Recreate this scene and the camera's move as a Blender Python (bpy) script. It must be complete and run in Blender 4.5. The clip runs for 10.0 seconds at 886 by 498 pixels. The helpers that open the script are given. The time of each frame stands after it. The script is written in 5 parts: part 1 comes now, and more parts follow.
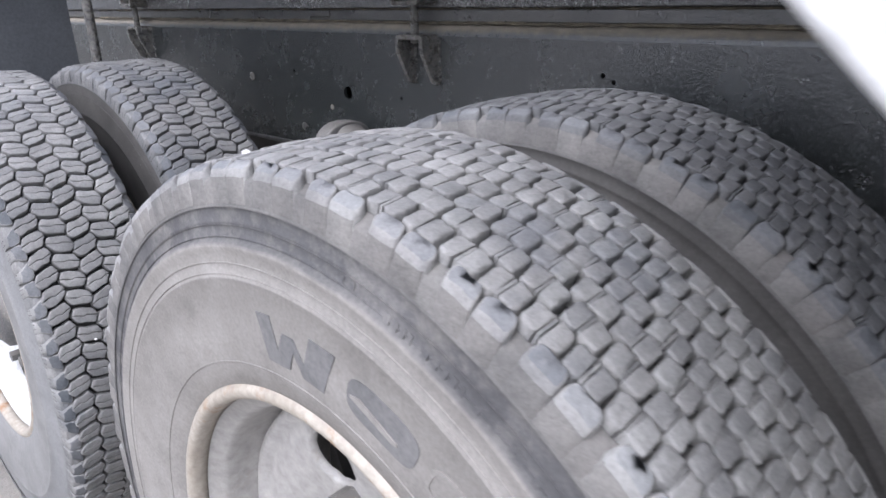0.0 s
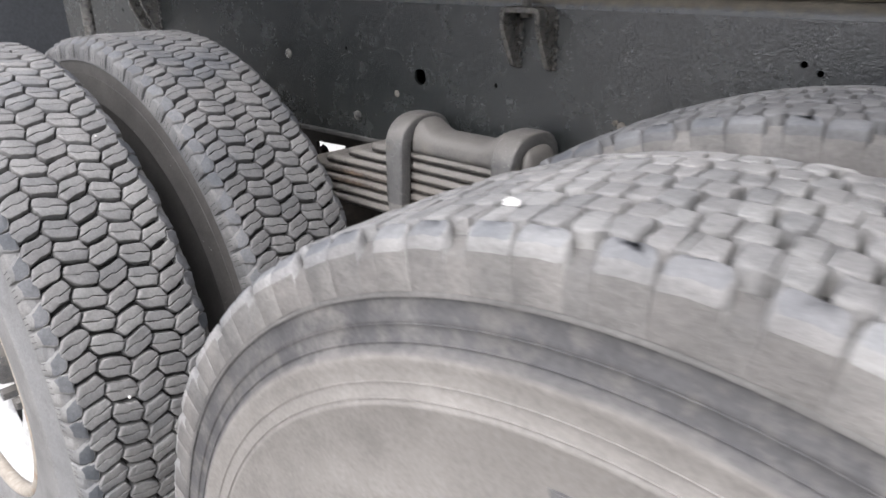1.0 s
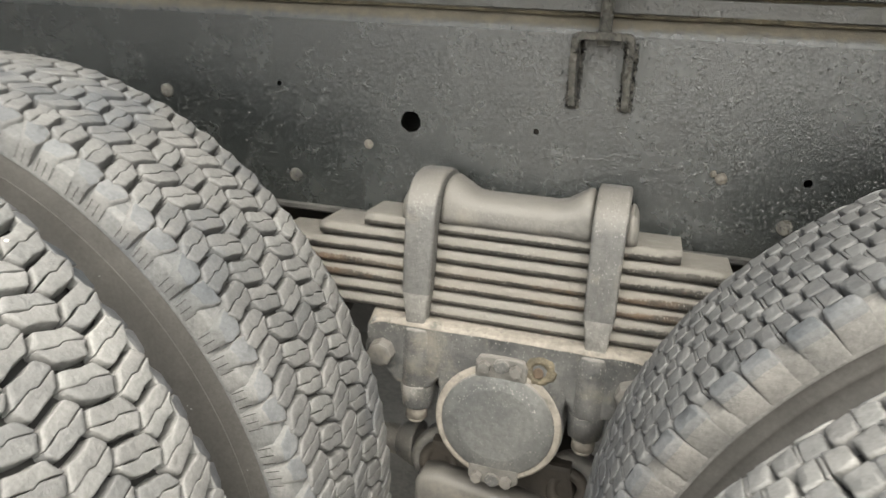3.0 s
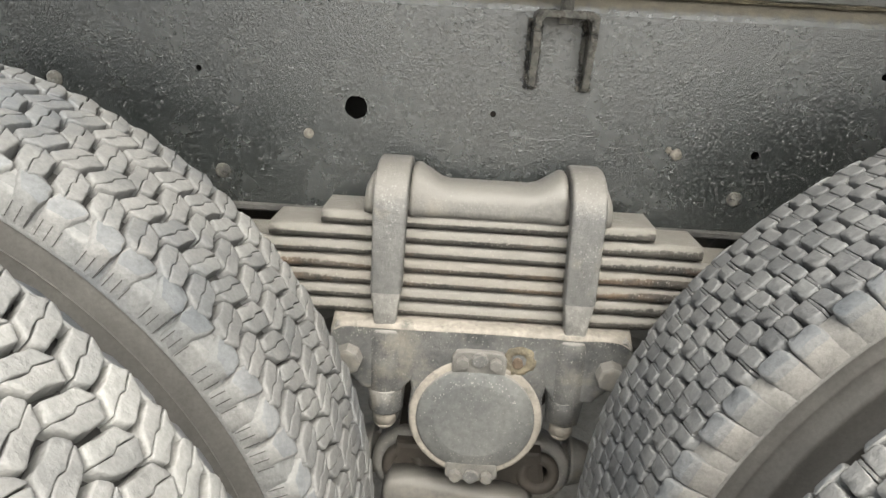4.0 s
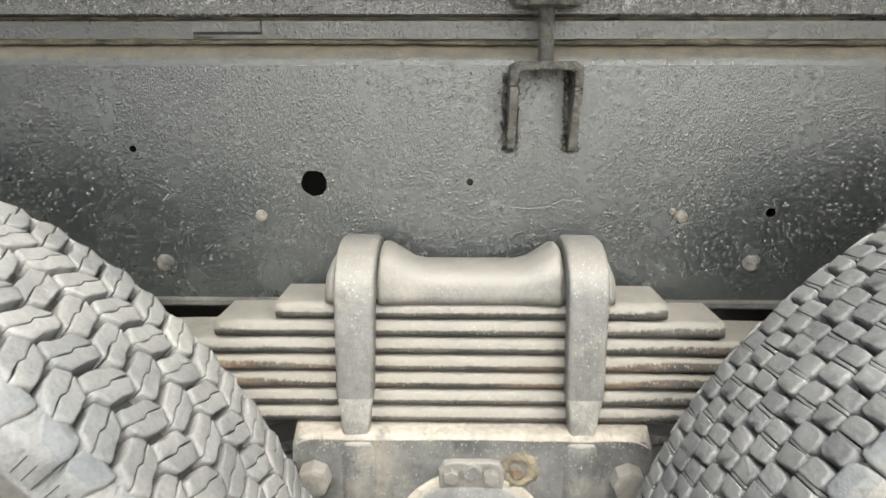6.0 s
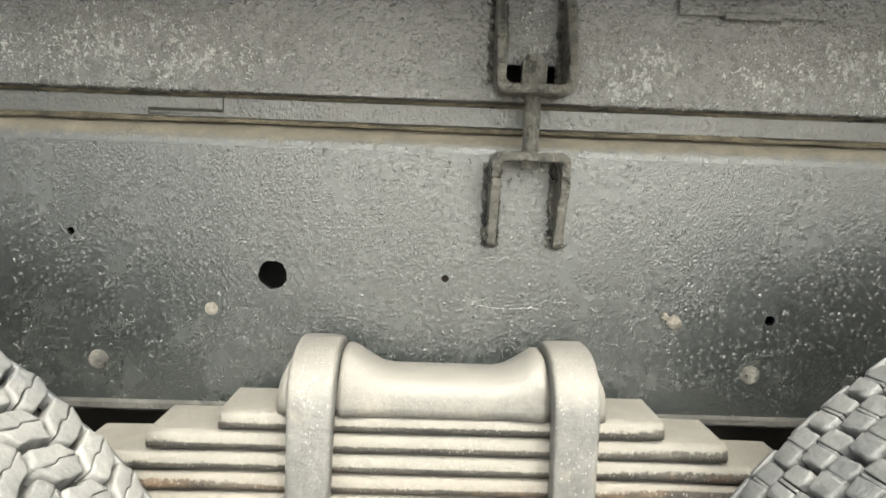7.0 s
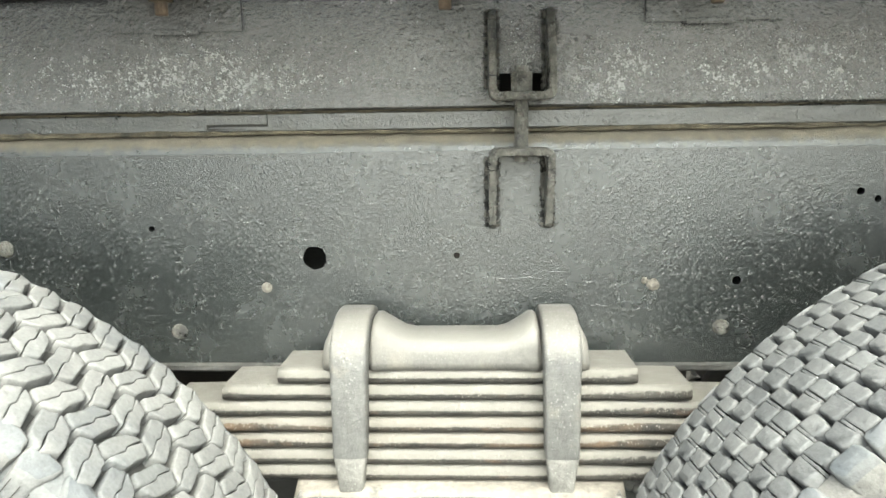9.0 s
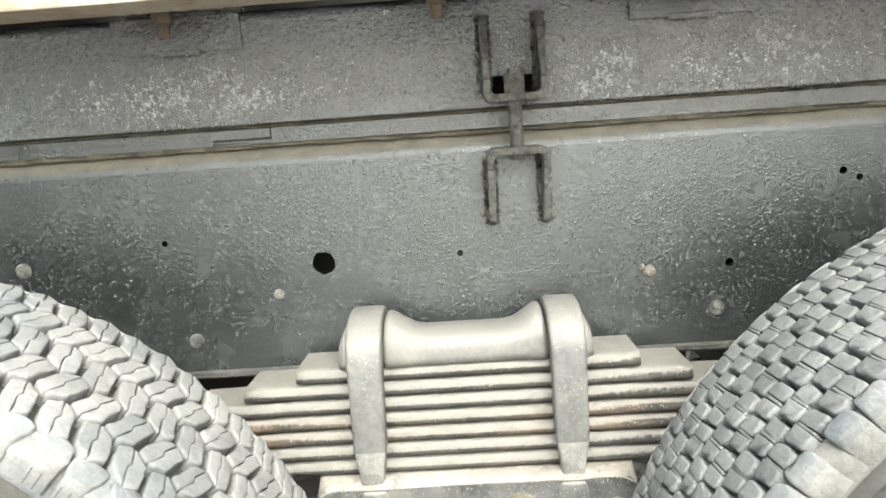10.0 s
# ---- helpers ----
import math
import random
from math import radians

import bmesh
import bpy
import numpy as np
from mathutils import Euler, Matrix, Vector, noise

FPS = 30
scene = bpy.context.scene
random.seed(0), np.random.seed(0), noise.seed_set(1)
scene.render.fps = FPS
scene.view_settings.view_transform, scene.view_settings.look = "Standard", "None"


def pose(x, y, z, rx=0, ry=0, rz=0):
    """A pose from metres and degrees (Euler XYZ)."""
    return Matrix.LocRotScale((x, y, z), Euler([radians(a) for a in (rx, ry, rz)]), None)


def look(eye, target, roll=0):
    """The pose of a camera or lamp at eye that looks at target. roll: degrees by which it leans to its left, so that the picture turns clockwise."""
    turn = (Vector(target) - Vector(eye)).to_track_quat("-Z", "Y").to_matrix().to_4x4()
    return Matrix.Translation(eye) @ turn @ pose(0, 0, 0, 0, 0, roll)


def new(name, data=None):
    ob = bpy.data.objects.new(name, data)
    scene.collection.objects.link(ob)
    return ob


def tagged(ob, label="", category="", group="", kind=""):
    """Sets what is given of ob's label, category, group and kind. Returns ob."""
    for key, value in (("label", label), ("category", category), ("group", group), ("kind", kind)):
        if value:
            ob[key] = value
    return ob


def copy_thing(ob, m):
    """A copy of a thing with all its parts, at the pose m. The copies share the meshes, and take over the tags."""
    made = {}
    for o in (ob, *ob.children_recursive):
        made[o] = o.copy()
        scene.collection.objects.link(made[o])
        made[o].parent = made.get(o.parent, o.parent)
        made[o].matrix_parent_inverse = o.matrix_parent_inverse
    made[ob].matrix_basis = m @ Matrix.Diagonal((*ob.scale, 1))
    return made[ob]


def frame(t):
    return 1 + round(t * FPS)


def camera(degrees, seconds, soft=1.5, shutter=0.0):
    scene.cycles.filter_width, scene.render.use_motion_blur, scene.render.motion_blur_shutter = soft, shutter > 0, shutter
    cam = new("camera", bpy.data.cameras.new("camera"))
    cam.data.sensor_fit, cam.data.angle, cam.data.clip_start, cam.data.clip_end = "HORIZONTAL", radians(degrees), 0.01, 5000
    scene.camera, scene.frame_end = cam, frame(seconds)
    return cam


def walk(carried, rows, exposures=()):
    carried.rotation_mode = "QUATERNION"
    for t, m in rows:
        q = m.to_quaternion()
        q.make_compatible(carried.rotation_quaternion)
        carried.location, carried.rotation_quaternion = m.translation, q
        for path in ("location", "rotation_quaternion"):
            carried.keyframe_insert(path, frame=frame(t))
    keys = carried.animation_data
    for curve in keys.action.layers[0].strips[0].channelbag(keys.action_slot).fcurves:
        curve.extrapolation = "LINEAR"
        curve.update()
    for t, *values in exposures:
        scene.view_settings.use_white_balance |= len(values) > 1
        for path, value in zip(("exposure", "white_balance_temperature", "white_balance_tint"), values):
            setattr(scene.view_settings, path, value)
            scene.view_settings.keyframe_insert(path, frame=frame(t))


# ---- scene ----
cam = camera(64.1, 10.0, shutter=0.3)
PATH = [
    (0, (1.194, -1.087, 1.277), (-0.121, 0.254, 0.59), -1.6),
    (0.3, (1.097, -1.075, 1.267), (-0.125, 0.209, 0.600), -1.4),
    (0.5, (1.034, -1.066, 1.263), (-0.239, 0.299, 0.543), -1.2),
    (0.7, (0.946, -1.056, 1.262), (-0.252, 0.245, 0.565), -1.0),
    (1, (0.805, -1.042, 1.258), (-0.426, 0.345, 0.511), -0.3),
    (1.2, (0.721, -1.036, 1.249), (-0.389, 0.326, 0.527), 0.7),
    (1.5, (0.606, -1.033, 1.238), (-0.463, 0.479, 0.484), 1.8),
    (1.7, (0.530, -1.047, 1.240), (-0.461, 0.444, 0.603), 1.9),
    (2, (0.424, -1.073, 1.243), (-0.525, 0.587, 0.659), 1.7),
    (2.2, (0.364, -1.069, 1.243), (-0.468, 0.557, 0.721), 1.5),
    (2.5, (0.288, -1.055, 1.241), (-0.457, 0.721, 0.701), 1.7),
    (2.7, (0.241, -1.042, 1.226), (-0.391, 0.666, 0.684), 2.3),
    (3, (0.158, -1.014, 1.2), (-0.341, 0.821, 0.58), 3.0),
    (3.2, (0.089, -0.993, 1.199), (-0.24, 0.863, 0.53), 3.2),
    (4.3, (-0.042, -0.975, 1.188), (-0.068, 0.916, 0.538), 2.9),
    (4.5, (-0.055, -0.962, 1.177), (-0.068, 0.938, 0.553), 2.6),
    (4.8, (-0.055, -0.950, 1.176), (-0.067, 0.873, 0.642), 2.1),
    (5, (-0.055, -0.946, 1.176), (-0.076, 0.985, 0.653), 1.7),
    (5.2, (-0.054, -0.941, 1.171), (-0.077, 0.899, 0.695), 1.2),
    (5.5, (-0.041, -0.922, 1.162), (-0.048, 1.021, 0.686), 0.6),
    (5.7, (-0.006, -0.898, 1.169), (-0.051, 1.043, 0.69), -0.2),
    (6.8, (-0.007, -0.762, 1.177), (0.024, 1.214, 0.872), 1.8),
    (7, (-0.01, -0.77, 1.175), (0.035, 1.216, 0.942), 2.1),
    (7.2, (-0.013, -0.779, 1.186), (0.045, 1.115, 1.036), 2.2),
    (7.3, (-0.014, -0.782, 1.195), (0.051, 1.114, 1.091), 2.1),
    (7.5, (-0.015, -0.788, 1.206), (0.073, 1.205, 1.067), 2.3),
    (7.7, (-0.016, -0.795, 1.205), (0.081, 1.097, 1.062), 2.0),
    (8, (-0.016, -0.811, 1.202), (0.093, 1.178, 1.022), 1.6),
    (8.2, (-0.013, -0.826, 1.206), (0.083, 1.062, 1.012), 1.3),
    (8.5, (0.0, -0.856, 1.215), (0.047, 1.128, 0.968), 0.4),
    (8.7, (0.012, -0.882, 1.217), (-0.008, 0.999, 0.950), -0.2),
    (9, (0.034, -0.919, 1.217), (-0.054, 1.051, 0.882), -0.9),
    (9.2, (0.049, -0.935, 1.215), (-0.069, 0.935, 0.896), -1.8),
    (9.5, (0.06, -0.947, 1.21), (-0.06, 1.018, 0.86), -2.4),
    (9.7, (0.052, -0.951, 1.214), (-0.044, 0.918, 0.888), -3.0),
    (10, (0.022, -0.955, 1.228), (-0.049, 1.013, 0.88), -4.0),
]
EXPOSURES = [(0.0, 1.05, 5850, 16), (0.5, 1.0, 6050, 18), (1.0, 1.0, 6250, 14), (1.5, 1.05, 6350, 12), (2.0, 1.75, 6550, 7), (2.5, 1.95, 6850, 6), (3.0, 1.55, 6950, 6), (4.5, 1.95, 6800, 6), (5.5, 2.15, 6700, 6), (7.0, 2.5, 7050, 3), (7.5, 2.86, 7000, 3), (8.0, 2.8, 6900, 2), (9.0, 2.56, 6700, -2), (10.0, 2.56, 6700, 2)]
walk(cam, [(t, look(eye, target, roll)) for t, eye, target, roll in PATH], EXPOSURES)

# ---------------- light ----------------
world = bpy.data.worlds.new("sky")
scene.world = world
world.use_nodes = True
wn = world.node_tree.nodes
sky = wn.new("ShaderNodeTexSky")
sky.sky_type = "NISHITA"
sky.sun_disc = False
sky.sun_elevation = radians(51.5)
sky.sun_rotation = radians(165)
sky.air_density, sky.dust_density, sky.ozone_density = 1.0, 3.0, 1.0
wn["Background"].inputs["Strength"].default_value = 0.15
cloud = wn.new("ShaderNodeHueSaturation")
cloud.inputs["Saturation"].default_value = 0.35
world.node_tree.links.new(sky.outputs["Color"], cloud.inputs["Color"])
world.node_tree.links.new(cloud.outputs["Color"], wn["Background"].inputs["Color"])
sun = new("sun", bpy.data.lights.new("sun", "SUN"))
sun.data.energy, sun.data.angle, sun.data.color = 1.4, radians(60), (1.0, 0.98, 0.95)
sun.matrix_world = look((0.4, -1.5, 1.95), (0, 0, 0))


# ---------------- materials ----------------
def material(name):
    m = bpy.data.materials.new(name)
    m.use_nodes = True
    return m, m.node_tree.nodes, m.node_tree.links, m.node_tree.nodes["Principled BSDF"]


def noise_node(nt, scale, detail=6.0, rough=0.6, vector=None):
    n = nt.nodes.new("ShaderNodeTexNoise")
    n.inputs["Scale"].default_value, n.inputs["Detail"].default_value = scale, detail
    n.inputs["Roughness"].default_value = rough
    if vector is not None:
        nt.links.new(vector, n.inputs["Vector"])
    return n


def ramp_node(nt, value, stops):
    r = nt.nodes.new("ShaderNodeValToRGB")
    e = r.color_ramp.elements
    while len(e) < len(stops):
        e.new(0.5)
    for el, (p, c) in zip(e, stops):
        el.position = p
        el.color = (*c, 1) if len(c) == 3 else c
    nt.links.new(value, r.inputs["Fac"])
    return r


def mix_node(nt, fac, a, b, kind="MIX"):
    m = nt.nodes.new("ShaderNodeMix")
    m.data_type, m.blend_type = "RGBA", kind
    for socket, v in ((m.inputs[0], fac), (m.inputs[6], a), (m.inputs[7], b)):
        if isinstance(v, (int, float)):
            socket.default_value = v
        elif isinstance(v, tuple):
            socket.default_value = (*v, 1)
        else:
            nt.links.new(v, socket)
    return m.outputs[2]


def bump_node(nt, height, strength, distance, normal=None):
    b = nt.nodes.new("ShaderNodeBump")
    b.inputs["Strength"].default_value, b.inputs["Distance"].default_value = strength, distance
    nt.links.new(height, b.inputs["Height"])
    if normal is not None:
        nt.links.new(normal, b.inputs["Normal"])
    return b.outputs["Normal"]


def object_coords(nt):
    return nt.nodes.new("ShaderNodeTexCoord").outputs["Object"]


def grey(v):
    return (v, v, v)


def speck_mask(nt, co, scale, size, share):
    """Irregular short flecks: stretched, warped cells of which only a share carries one."""
    warp = noise_node(nt, scale * 1.3, 2, 0.5, co)
    shift = nt.nodes.new("ShaderNodeVectorMath")
    shift.operation = "MULTIPLY_ADD"
    nt.links.new(warp.outputs["Color"], shift.inputs[0])
    shift.inputs[1].default_value = (0.8 / scale,) * 3
    nt.links.new(co, shift.inputs[2])
    turn = nt.nodes.new("ShaderNodeMapping")
    turn.inputs["Rotation"].default_value = (0, radians(24), 0)
    turn.inputs["Scale"].default_value = (1.0, 1.0, 0.72)
    nt.links.new(shift.outputs[0], turn.inputs["Vector"])
    v = nt.nodes.new("ShaderNodeTexVoronoi")
    v.inputs["Scale"].default_value = scale
    nt.links.new(turn.outputs[0], v.inputs["Vector"])
    near = ramp_node(nt, v.outputs["Distance"], [(size * 0.55, grey(1)), (size, grey(0))])
    pick = ramp_node(nt, v.outputs["Color"], [(1 - share, grey(0)), (min(1.0, 1.2 - share), grey(1))])
    where = noise_node(nt, 16.0, 6, 0.7, co)
    some = ramp_node(nt, where.outputs["Fac"], [(0.3, grey(0)), (0.7, grey(1))])
    f = mix_node(nt, 1.0, near.outputs["Color"], pick.outputs["Color"], "MULTIPLY")
    return mix_node(nt, 1.0, f, some.outputs["Color"], "MULTIPLY")


def worn(name, low, high, scale, fine, rough, metal=0.0, bump=0.3, distance=0.002, specks=0.0, speck_colour=(0.5, 0.47, 0.42),
         cover=None, cover_range=(0.45, 0.65), cover_scale=6.0, spec=0.5, settled=None, settle=(0.35, 0.75), detail=4, lay_scale=45, thin=()):
    """Two-scale surface: cloudy tone, fine grain, optional specks and an optional patchy coat (dust or rust)."""
    m, n, l, p = material(name)
    nt = m.node_tree
    co = object_coords(nt)
    a = noise_node(nt, scale, 5, 0.6, co)
    b = noise_node(nt, fine, detail, 0.72 if detail > 4 else 0.65, co)
    col = ramp_node(nt, a.outputs["Fac"], [(0.3, low), (0.7, high)]).outputs["Color"]
    grain = ramp_node(nt, b.outputs["Fac"], [(0.25, grey(0.72)), (0.75, grey(1.18))]).outputs["Color"]
    col = mix_node(nt, 1.0, col, grain, "MULTIPLY")
    if cover is not None:
        c = noise_node(nt, cover_scale, 8, 0.68, co)
        f = ramp_node(nt, c.outputs["Fac"], [(cover_range[0], grey(0)), (cover_range[1], grey(1))])
        col = mix_node(nt, f.outputs["Color"], col, cover)
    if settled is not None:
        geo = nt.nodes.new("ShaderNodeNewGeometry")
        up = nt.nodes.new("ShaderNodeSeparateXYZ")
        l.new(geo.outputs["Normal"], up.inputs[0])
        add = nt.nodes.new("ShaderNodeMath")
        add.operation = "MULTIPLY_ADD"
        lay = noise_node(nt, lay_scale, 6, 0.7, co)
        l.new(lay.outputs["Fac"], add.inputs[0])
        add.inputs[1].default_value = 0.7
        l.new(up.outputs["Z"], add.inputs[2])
        # thin: stretches along x over which the pale coat gives way to the base
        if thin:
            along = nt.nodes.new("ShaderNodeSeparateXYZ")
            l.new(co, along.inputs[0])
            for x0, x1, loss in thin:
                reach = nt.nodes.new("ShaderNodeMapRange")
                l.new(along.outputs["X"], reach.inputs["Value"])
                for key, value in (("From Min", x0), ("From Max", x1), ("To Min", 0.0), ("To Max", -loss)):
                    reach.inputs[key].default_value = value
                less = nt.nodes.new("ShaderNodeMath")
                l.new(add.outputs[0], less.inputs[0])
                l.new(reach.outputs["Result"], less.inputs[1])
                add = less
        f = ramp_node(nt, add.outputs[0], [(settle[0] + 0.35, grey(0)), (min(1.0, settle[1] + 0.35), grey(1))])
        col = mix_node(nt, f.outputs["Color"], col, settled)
    if specks:
        f = speck_mask(nt, co, 330.0, specks * 0.8, 0.5)
        col = mix_node(nt, f, col, speck_colour)
    l.new(col, p.inputs["Base Color"])
    r = ramp_node(nt, a.outputs["Fac"], [(0.3, grey(rough[0])), (0.7, grey(rough[1]))])
    l.new(r.outputs["Color"], p.inputs["Roughness"])
    p.inputs["Metallic"].default_value = metal
    p.inputs["Specular IOR Level"].default_value = spec
    l.new(bump_node(nt, b.outputs["Fac"], bump, distance), p.inputs["Normal"])
    return m


def scaly(name, low, high, fleck, grain, heavy, rough, gloss, share=0.3, pimple=0.0012, zones=(), settled=None, haze_top=0.3):
    """Glossy old paint: fine pitted relief, scattered blisters, irregular pale chips, a thin dusty haze, and mottled
    zones of worn flakes, their glints put in as pale colour, given as (x, z, half length, half height). settled: dust
    that lies where the surface turns upwards."""
    m, n, l, p = material(name)
    nt = m.node_tree
    co = object_coords(nt)
    a = noise_node(nt, 4.5, 6, 0.62, co)
    b = noise_node(nt, grain, 4, 0.62, co)
    c = noise_node(nt, grain * 0.3, 5, 0.65, co)
    col = ramp_node(nt, a.outputs["Fac"], [(0.3, low), (0.7, high)]).outputs["Color"]
    haze = noise_node(nt, 11, 9, 0.74, co)
    f = ramp_node(nt, haze.outputs["Fac"], [(0.46, grey(0)), (0.85, grey(haze_top))])
    col = mix_node(nt, f.outputs["Color"], col, fleck)
    small = speck_mask(nt, co, 430.0, 0.36, share)
    large = speck_mask(nt, co, 210.0, 0.25, share * 0.4)
    col = mix_node(nt, small, col, tuple(0.62 * q for q in fleck))
    col = mix_node(nt, large, col, tuple(0.75 * q for q in fleck))
    raised = mix_node(nt, 1.0, small, large, "ADD")
    r = ramp_node(nt, haze.outputs["Fac"], [(0.35, grey(rough[0])), (0.7, grey(rough[1]))]).outputs["Color"]
    if zones:
        mask = None
        for x, z, dx, dz in zones:
            place = nt.nodes.new("ShaderNodeMapping")
            place.inputs["Location"].default_value = (-x / dx, 0, -z / dz)
            place.inputs["Scale"].default_value = (1 / dx, 0, 1 / dz)
            l.new(co, place.inputs["Vector"])
            far_off = nt.nodes.new("ShaderNodeVectorMath")
            far_off.operation = "LENGTH"
            l.new(place.outputs[0], far_off.inputs[0])
            here = ramp_node(nt, far_off.outputs["Value"], [(0.3, grey(1)), (1.0, grey(0))]).outputs["Color"]
            mask = here if mask is None else mix_node(nt, 1.0, mask, here, "LIGHTEN")
        patch = noise_node(nt, 24, 5, 0.6, co)
        spread = ramp_node(nt, patch.outputs["Fac"], [(0.3, grey(0.35)), (0.6, grey(1))])
        mask = mix_node(nt, 1.0, mask, spread.outputs["Color"], "MULTIPLY")
        blot = noise_node(nt, 190, 5, 0.75, co)
        level = nt.nodes.new("ShaderNodeMath")
        level.operation = "MULTIPLY_ADD"
        l.new(mask, level.inputs[0])
        level.inputs[1].default_value = 0.2
        l.new(blot.outputs["Fac"], level.inputs[2])
        # worn flakes, with the glints off them painted in as pale grey
        bare = ramp_node(nt, level.outputs[0], [(0.58, grey(0)), (0.74, grey(1))])
        col = mix_node(nt, bare.outputs["Color"], col, (0.165, 0.165, 0.157))
        r = mix_node(nt, bare.outputs["Color"], r, grey(0.28))
        raised = mix_node(nt, 1.0, raised, bare.outputs["Color"], "ADD")
    if settled is not None:
        geo = nt.nodes.new("ShaderNodeNewGeometry")
        up = nt.nodes.new("ShaderNodeSeparateXYZ")
        l.new(geo.outputs["Normal"], up.inputs[0])
        add = nt.nodes.new("ShaderNodeMath")
        add.operation = "MULTIPLY_ADD"
        lay = noise_node(nt, 60, 7, 0.72, co)
        l.new(lay.outputs["Fac"], add.inputs[0])
        add.inputs[1].default_value = 0.9
        l.new(up.outputs["Z"], add.inputs[2])
        f = ramp_node(nt, add.outputs[0], [(0.6, grey(0)), (0.95, grey(1))]).outputs["Color"]
        tone = noise_node(nt, 35, 7, 0.7, co)
        dirt = ramp_node(nt, tone.outputs["Fac"], [(0.3, tuple(0.55 * q for q in settled)), (0.7, settled)])
        col = mix_node(nt, f, col, dirt.outputs["Color"])
        r = mix_node(nt, f, r, grey(0.9))
    l.new(col, p.inputs["Base Color"])
    l.new(r, p.inputs["Roughness"])
    p.inputs["Specular IOR Level"].default_value = 1.0
    p.inputs["IOR"].default_value = gloss
    blister = nt.nodes.new("ShaderNodeTexVoronoi")
    blister.inputs["Scale"].default_value = 210.0
    bent = noise_node(nt, 160, 3, 0.6, co)
    shift = nt.nodes.new("ShaderNodeVectorMath")
    shift.operation = "MULTIPLY_ADD"
    l.new(bent.outputs["Color"], shift.inputs[0])
    shift.inputs[1].default_value = (0.006, 0.006, 0.006)
    l.new(co, shift.inputs[2])
    l.new(shift.outputs[0], blister.inputs["Vector"])
    lump = ramp_node(nt, blister.outputs["Distance"], [(0.08, grey(1)), (0.42, grey(0))])
    pick = ramp_node(nt, blister.outputs["Color"], [(0.55, grey(0)), (0.9, grey(1))])
    lump = mix_node(nt, 1.0, lump.outputs["Color"], pick.outputs["Color"], "MULTIPLY")
    nrm = bump_node(nt, c.outputs["Fac"], 0.3, 0.006 * heavy)
    nrm = bump_node(nt, lump, 0.8, pimple, nrm)
    nrm = bump_node(nt, raised, 0.6, 0.0007, nrm)
    l.new(bump_node(nt, b.outputs["Fac"], 0.6, 0.0022 * heavy, nrm), p.inputs["Normal"])
    return m


RAIL = scaly("dark_rail_paint", (0.0138, 0.0162, 0.016), (0.0225, 0.0257, 0.025), (0.1, 0.104, 0.098), 420, 0.42, (0.22, 0.31), 1.6, 0.55, 0.0013)
RAIL_BEND = scaly("dusty_rail_bend_paint", (0.0165, 0.0192, 0.019), (0.027, 0.0305, 0.0298), (0.1, 0.104, 0.098), 420, 0.4, (0.24, 0.36), 1.58, 0.5, 0.0008,
                  settled=(0.2, 0.172, 0.128))
SUBFRAME = scaly("scaly_subframe_paint", (0.014, 0.0132, 0.013), (0.032, 0.03, 0.029), (0.13, 0.13, 0.122), 200, 2.2, (0.17, 0.3), 1.82, 0.4, 0.001,
                 zones=((0.215, 1.278, 0.13, 0.075), (0.42, 1.285, 0.24, 0.07), (-0.34, 1.285, 0.3, 0.065), (-0.95, 1.29, 0.3, 0.07), (0.95, 1.29, 0.3, 0.07), (0.0935, 1.31, 0.035, 0.05)), haze_top=0.3)
SEAM_DIRT = worn("caked_seam_dirt", (0.045, 0.04, 0.03), (0.19, 0.16, 0.11), 45, 260, (0.8, 0.95), bump=0.8, distance=0.004, specks=0.3, speck_colour=(0.3, 0.27, 0.22))
LIP_DUST = worn("grey_lip_dust", (0.03, 0.0295, 0.028), (0.1, 0.096, 0.089), 24, 160, (0.6, 0.9), bump=0.8, distance=0.003, cover=(0.035, 0.035, 0.034), cover_range=(0.52, 0.66), cover_scale=30)
PACKING = scaly("packing_strip_paint", (0.024, 0.025, 0.025), (0.06, 0.058, 0.053), (0.12, 0.11, 0.09), 240, 0.9, (0.25, 0.42), 1.55, 0.5, 0.0007, haze_top=0.6)
BRACKET = worn("bracket_paint", (0.016, 0.016, 0.0155), (0.05, 0.048, 0.044), 45, 190, (0.18, 0.4), bump=1.0, distance=0.005,
               cover=(0.15, 0.141, 0.122), cover_range=(0.4, 0.56), cover_scale=60, spec=1.0, specks=0.4, speck_colour=(0.3, 0.29, 0.26), detail=6)
WELD = worn("lumpy_weld_paint", (0.012, 0.012, 0.012), (0.035, 0.034, 0.032), 60, 240, (0.15, 0.35), bump=1.0, distance=0.006,
            cover=(0.16, 0.15, 0.13), cover_range=(0.47, 0.58), cover_scale=120, spec=1.0, detail=6)
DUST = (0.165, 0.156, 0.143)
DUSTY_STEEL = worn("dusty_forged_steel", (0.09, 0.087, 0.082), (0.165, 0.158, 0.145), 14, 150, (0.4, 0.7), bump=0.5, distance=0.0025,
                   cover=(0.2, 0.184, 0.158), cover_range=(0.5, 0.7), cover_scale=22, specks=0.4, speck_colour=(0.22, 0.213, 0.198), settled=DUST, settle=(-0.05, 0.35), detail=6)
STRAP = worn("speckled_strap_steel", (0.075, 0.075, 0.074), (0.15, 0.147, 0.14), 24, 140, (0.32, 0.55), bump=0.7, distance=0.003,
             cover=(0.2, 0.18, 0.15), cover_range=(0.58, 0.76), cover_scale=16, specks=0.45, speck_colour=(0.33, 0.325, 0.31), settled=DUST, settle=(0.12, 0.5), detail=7)
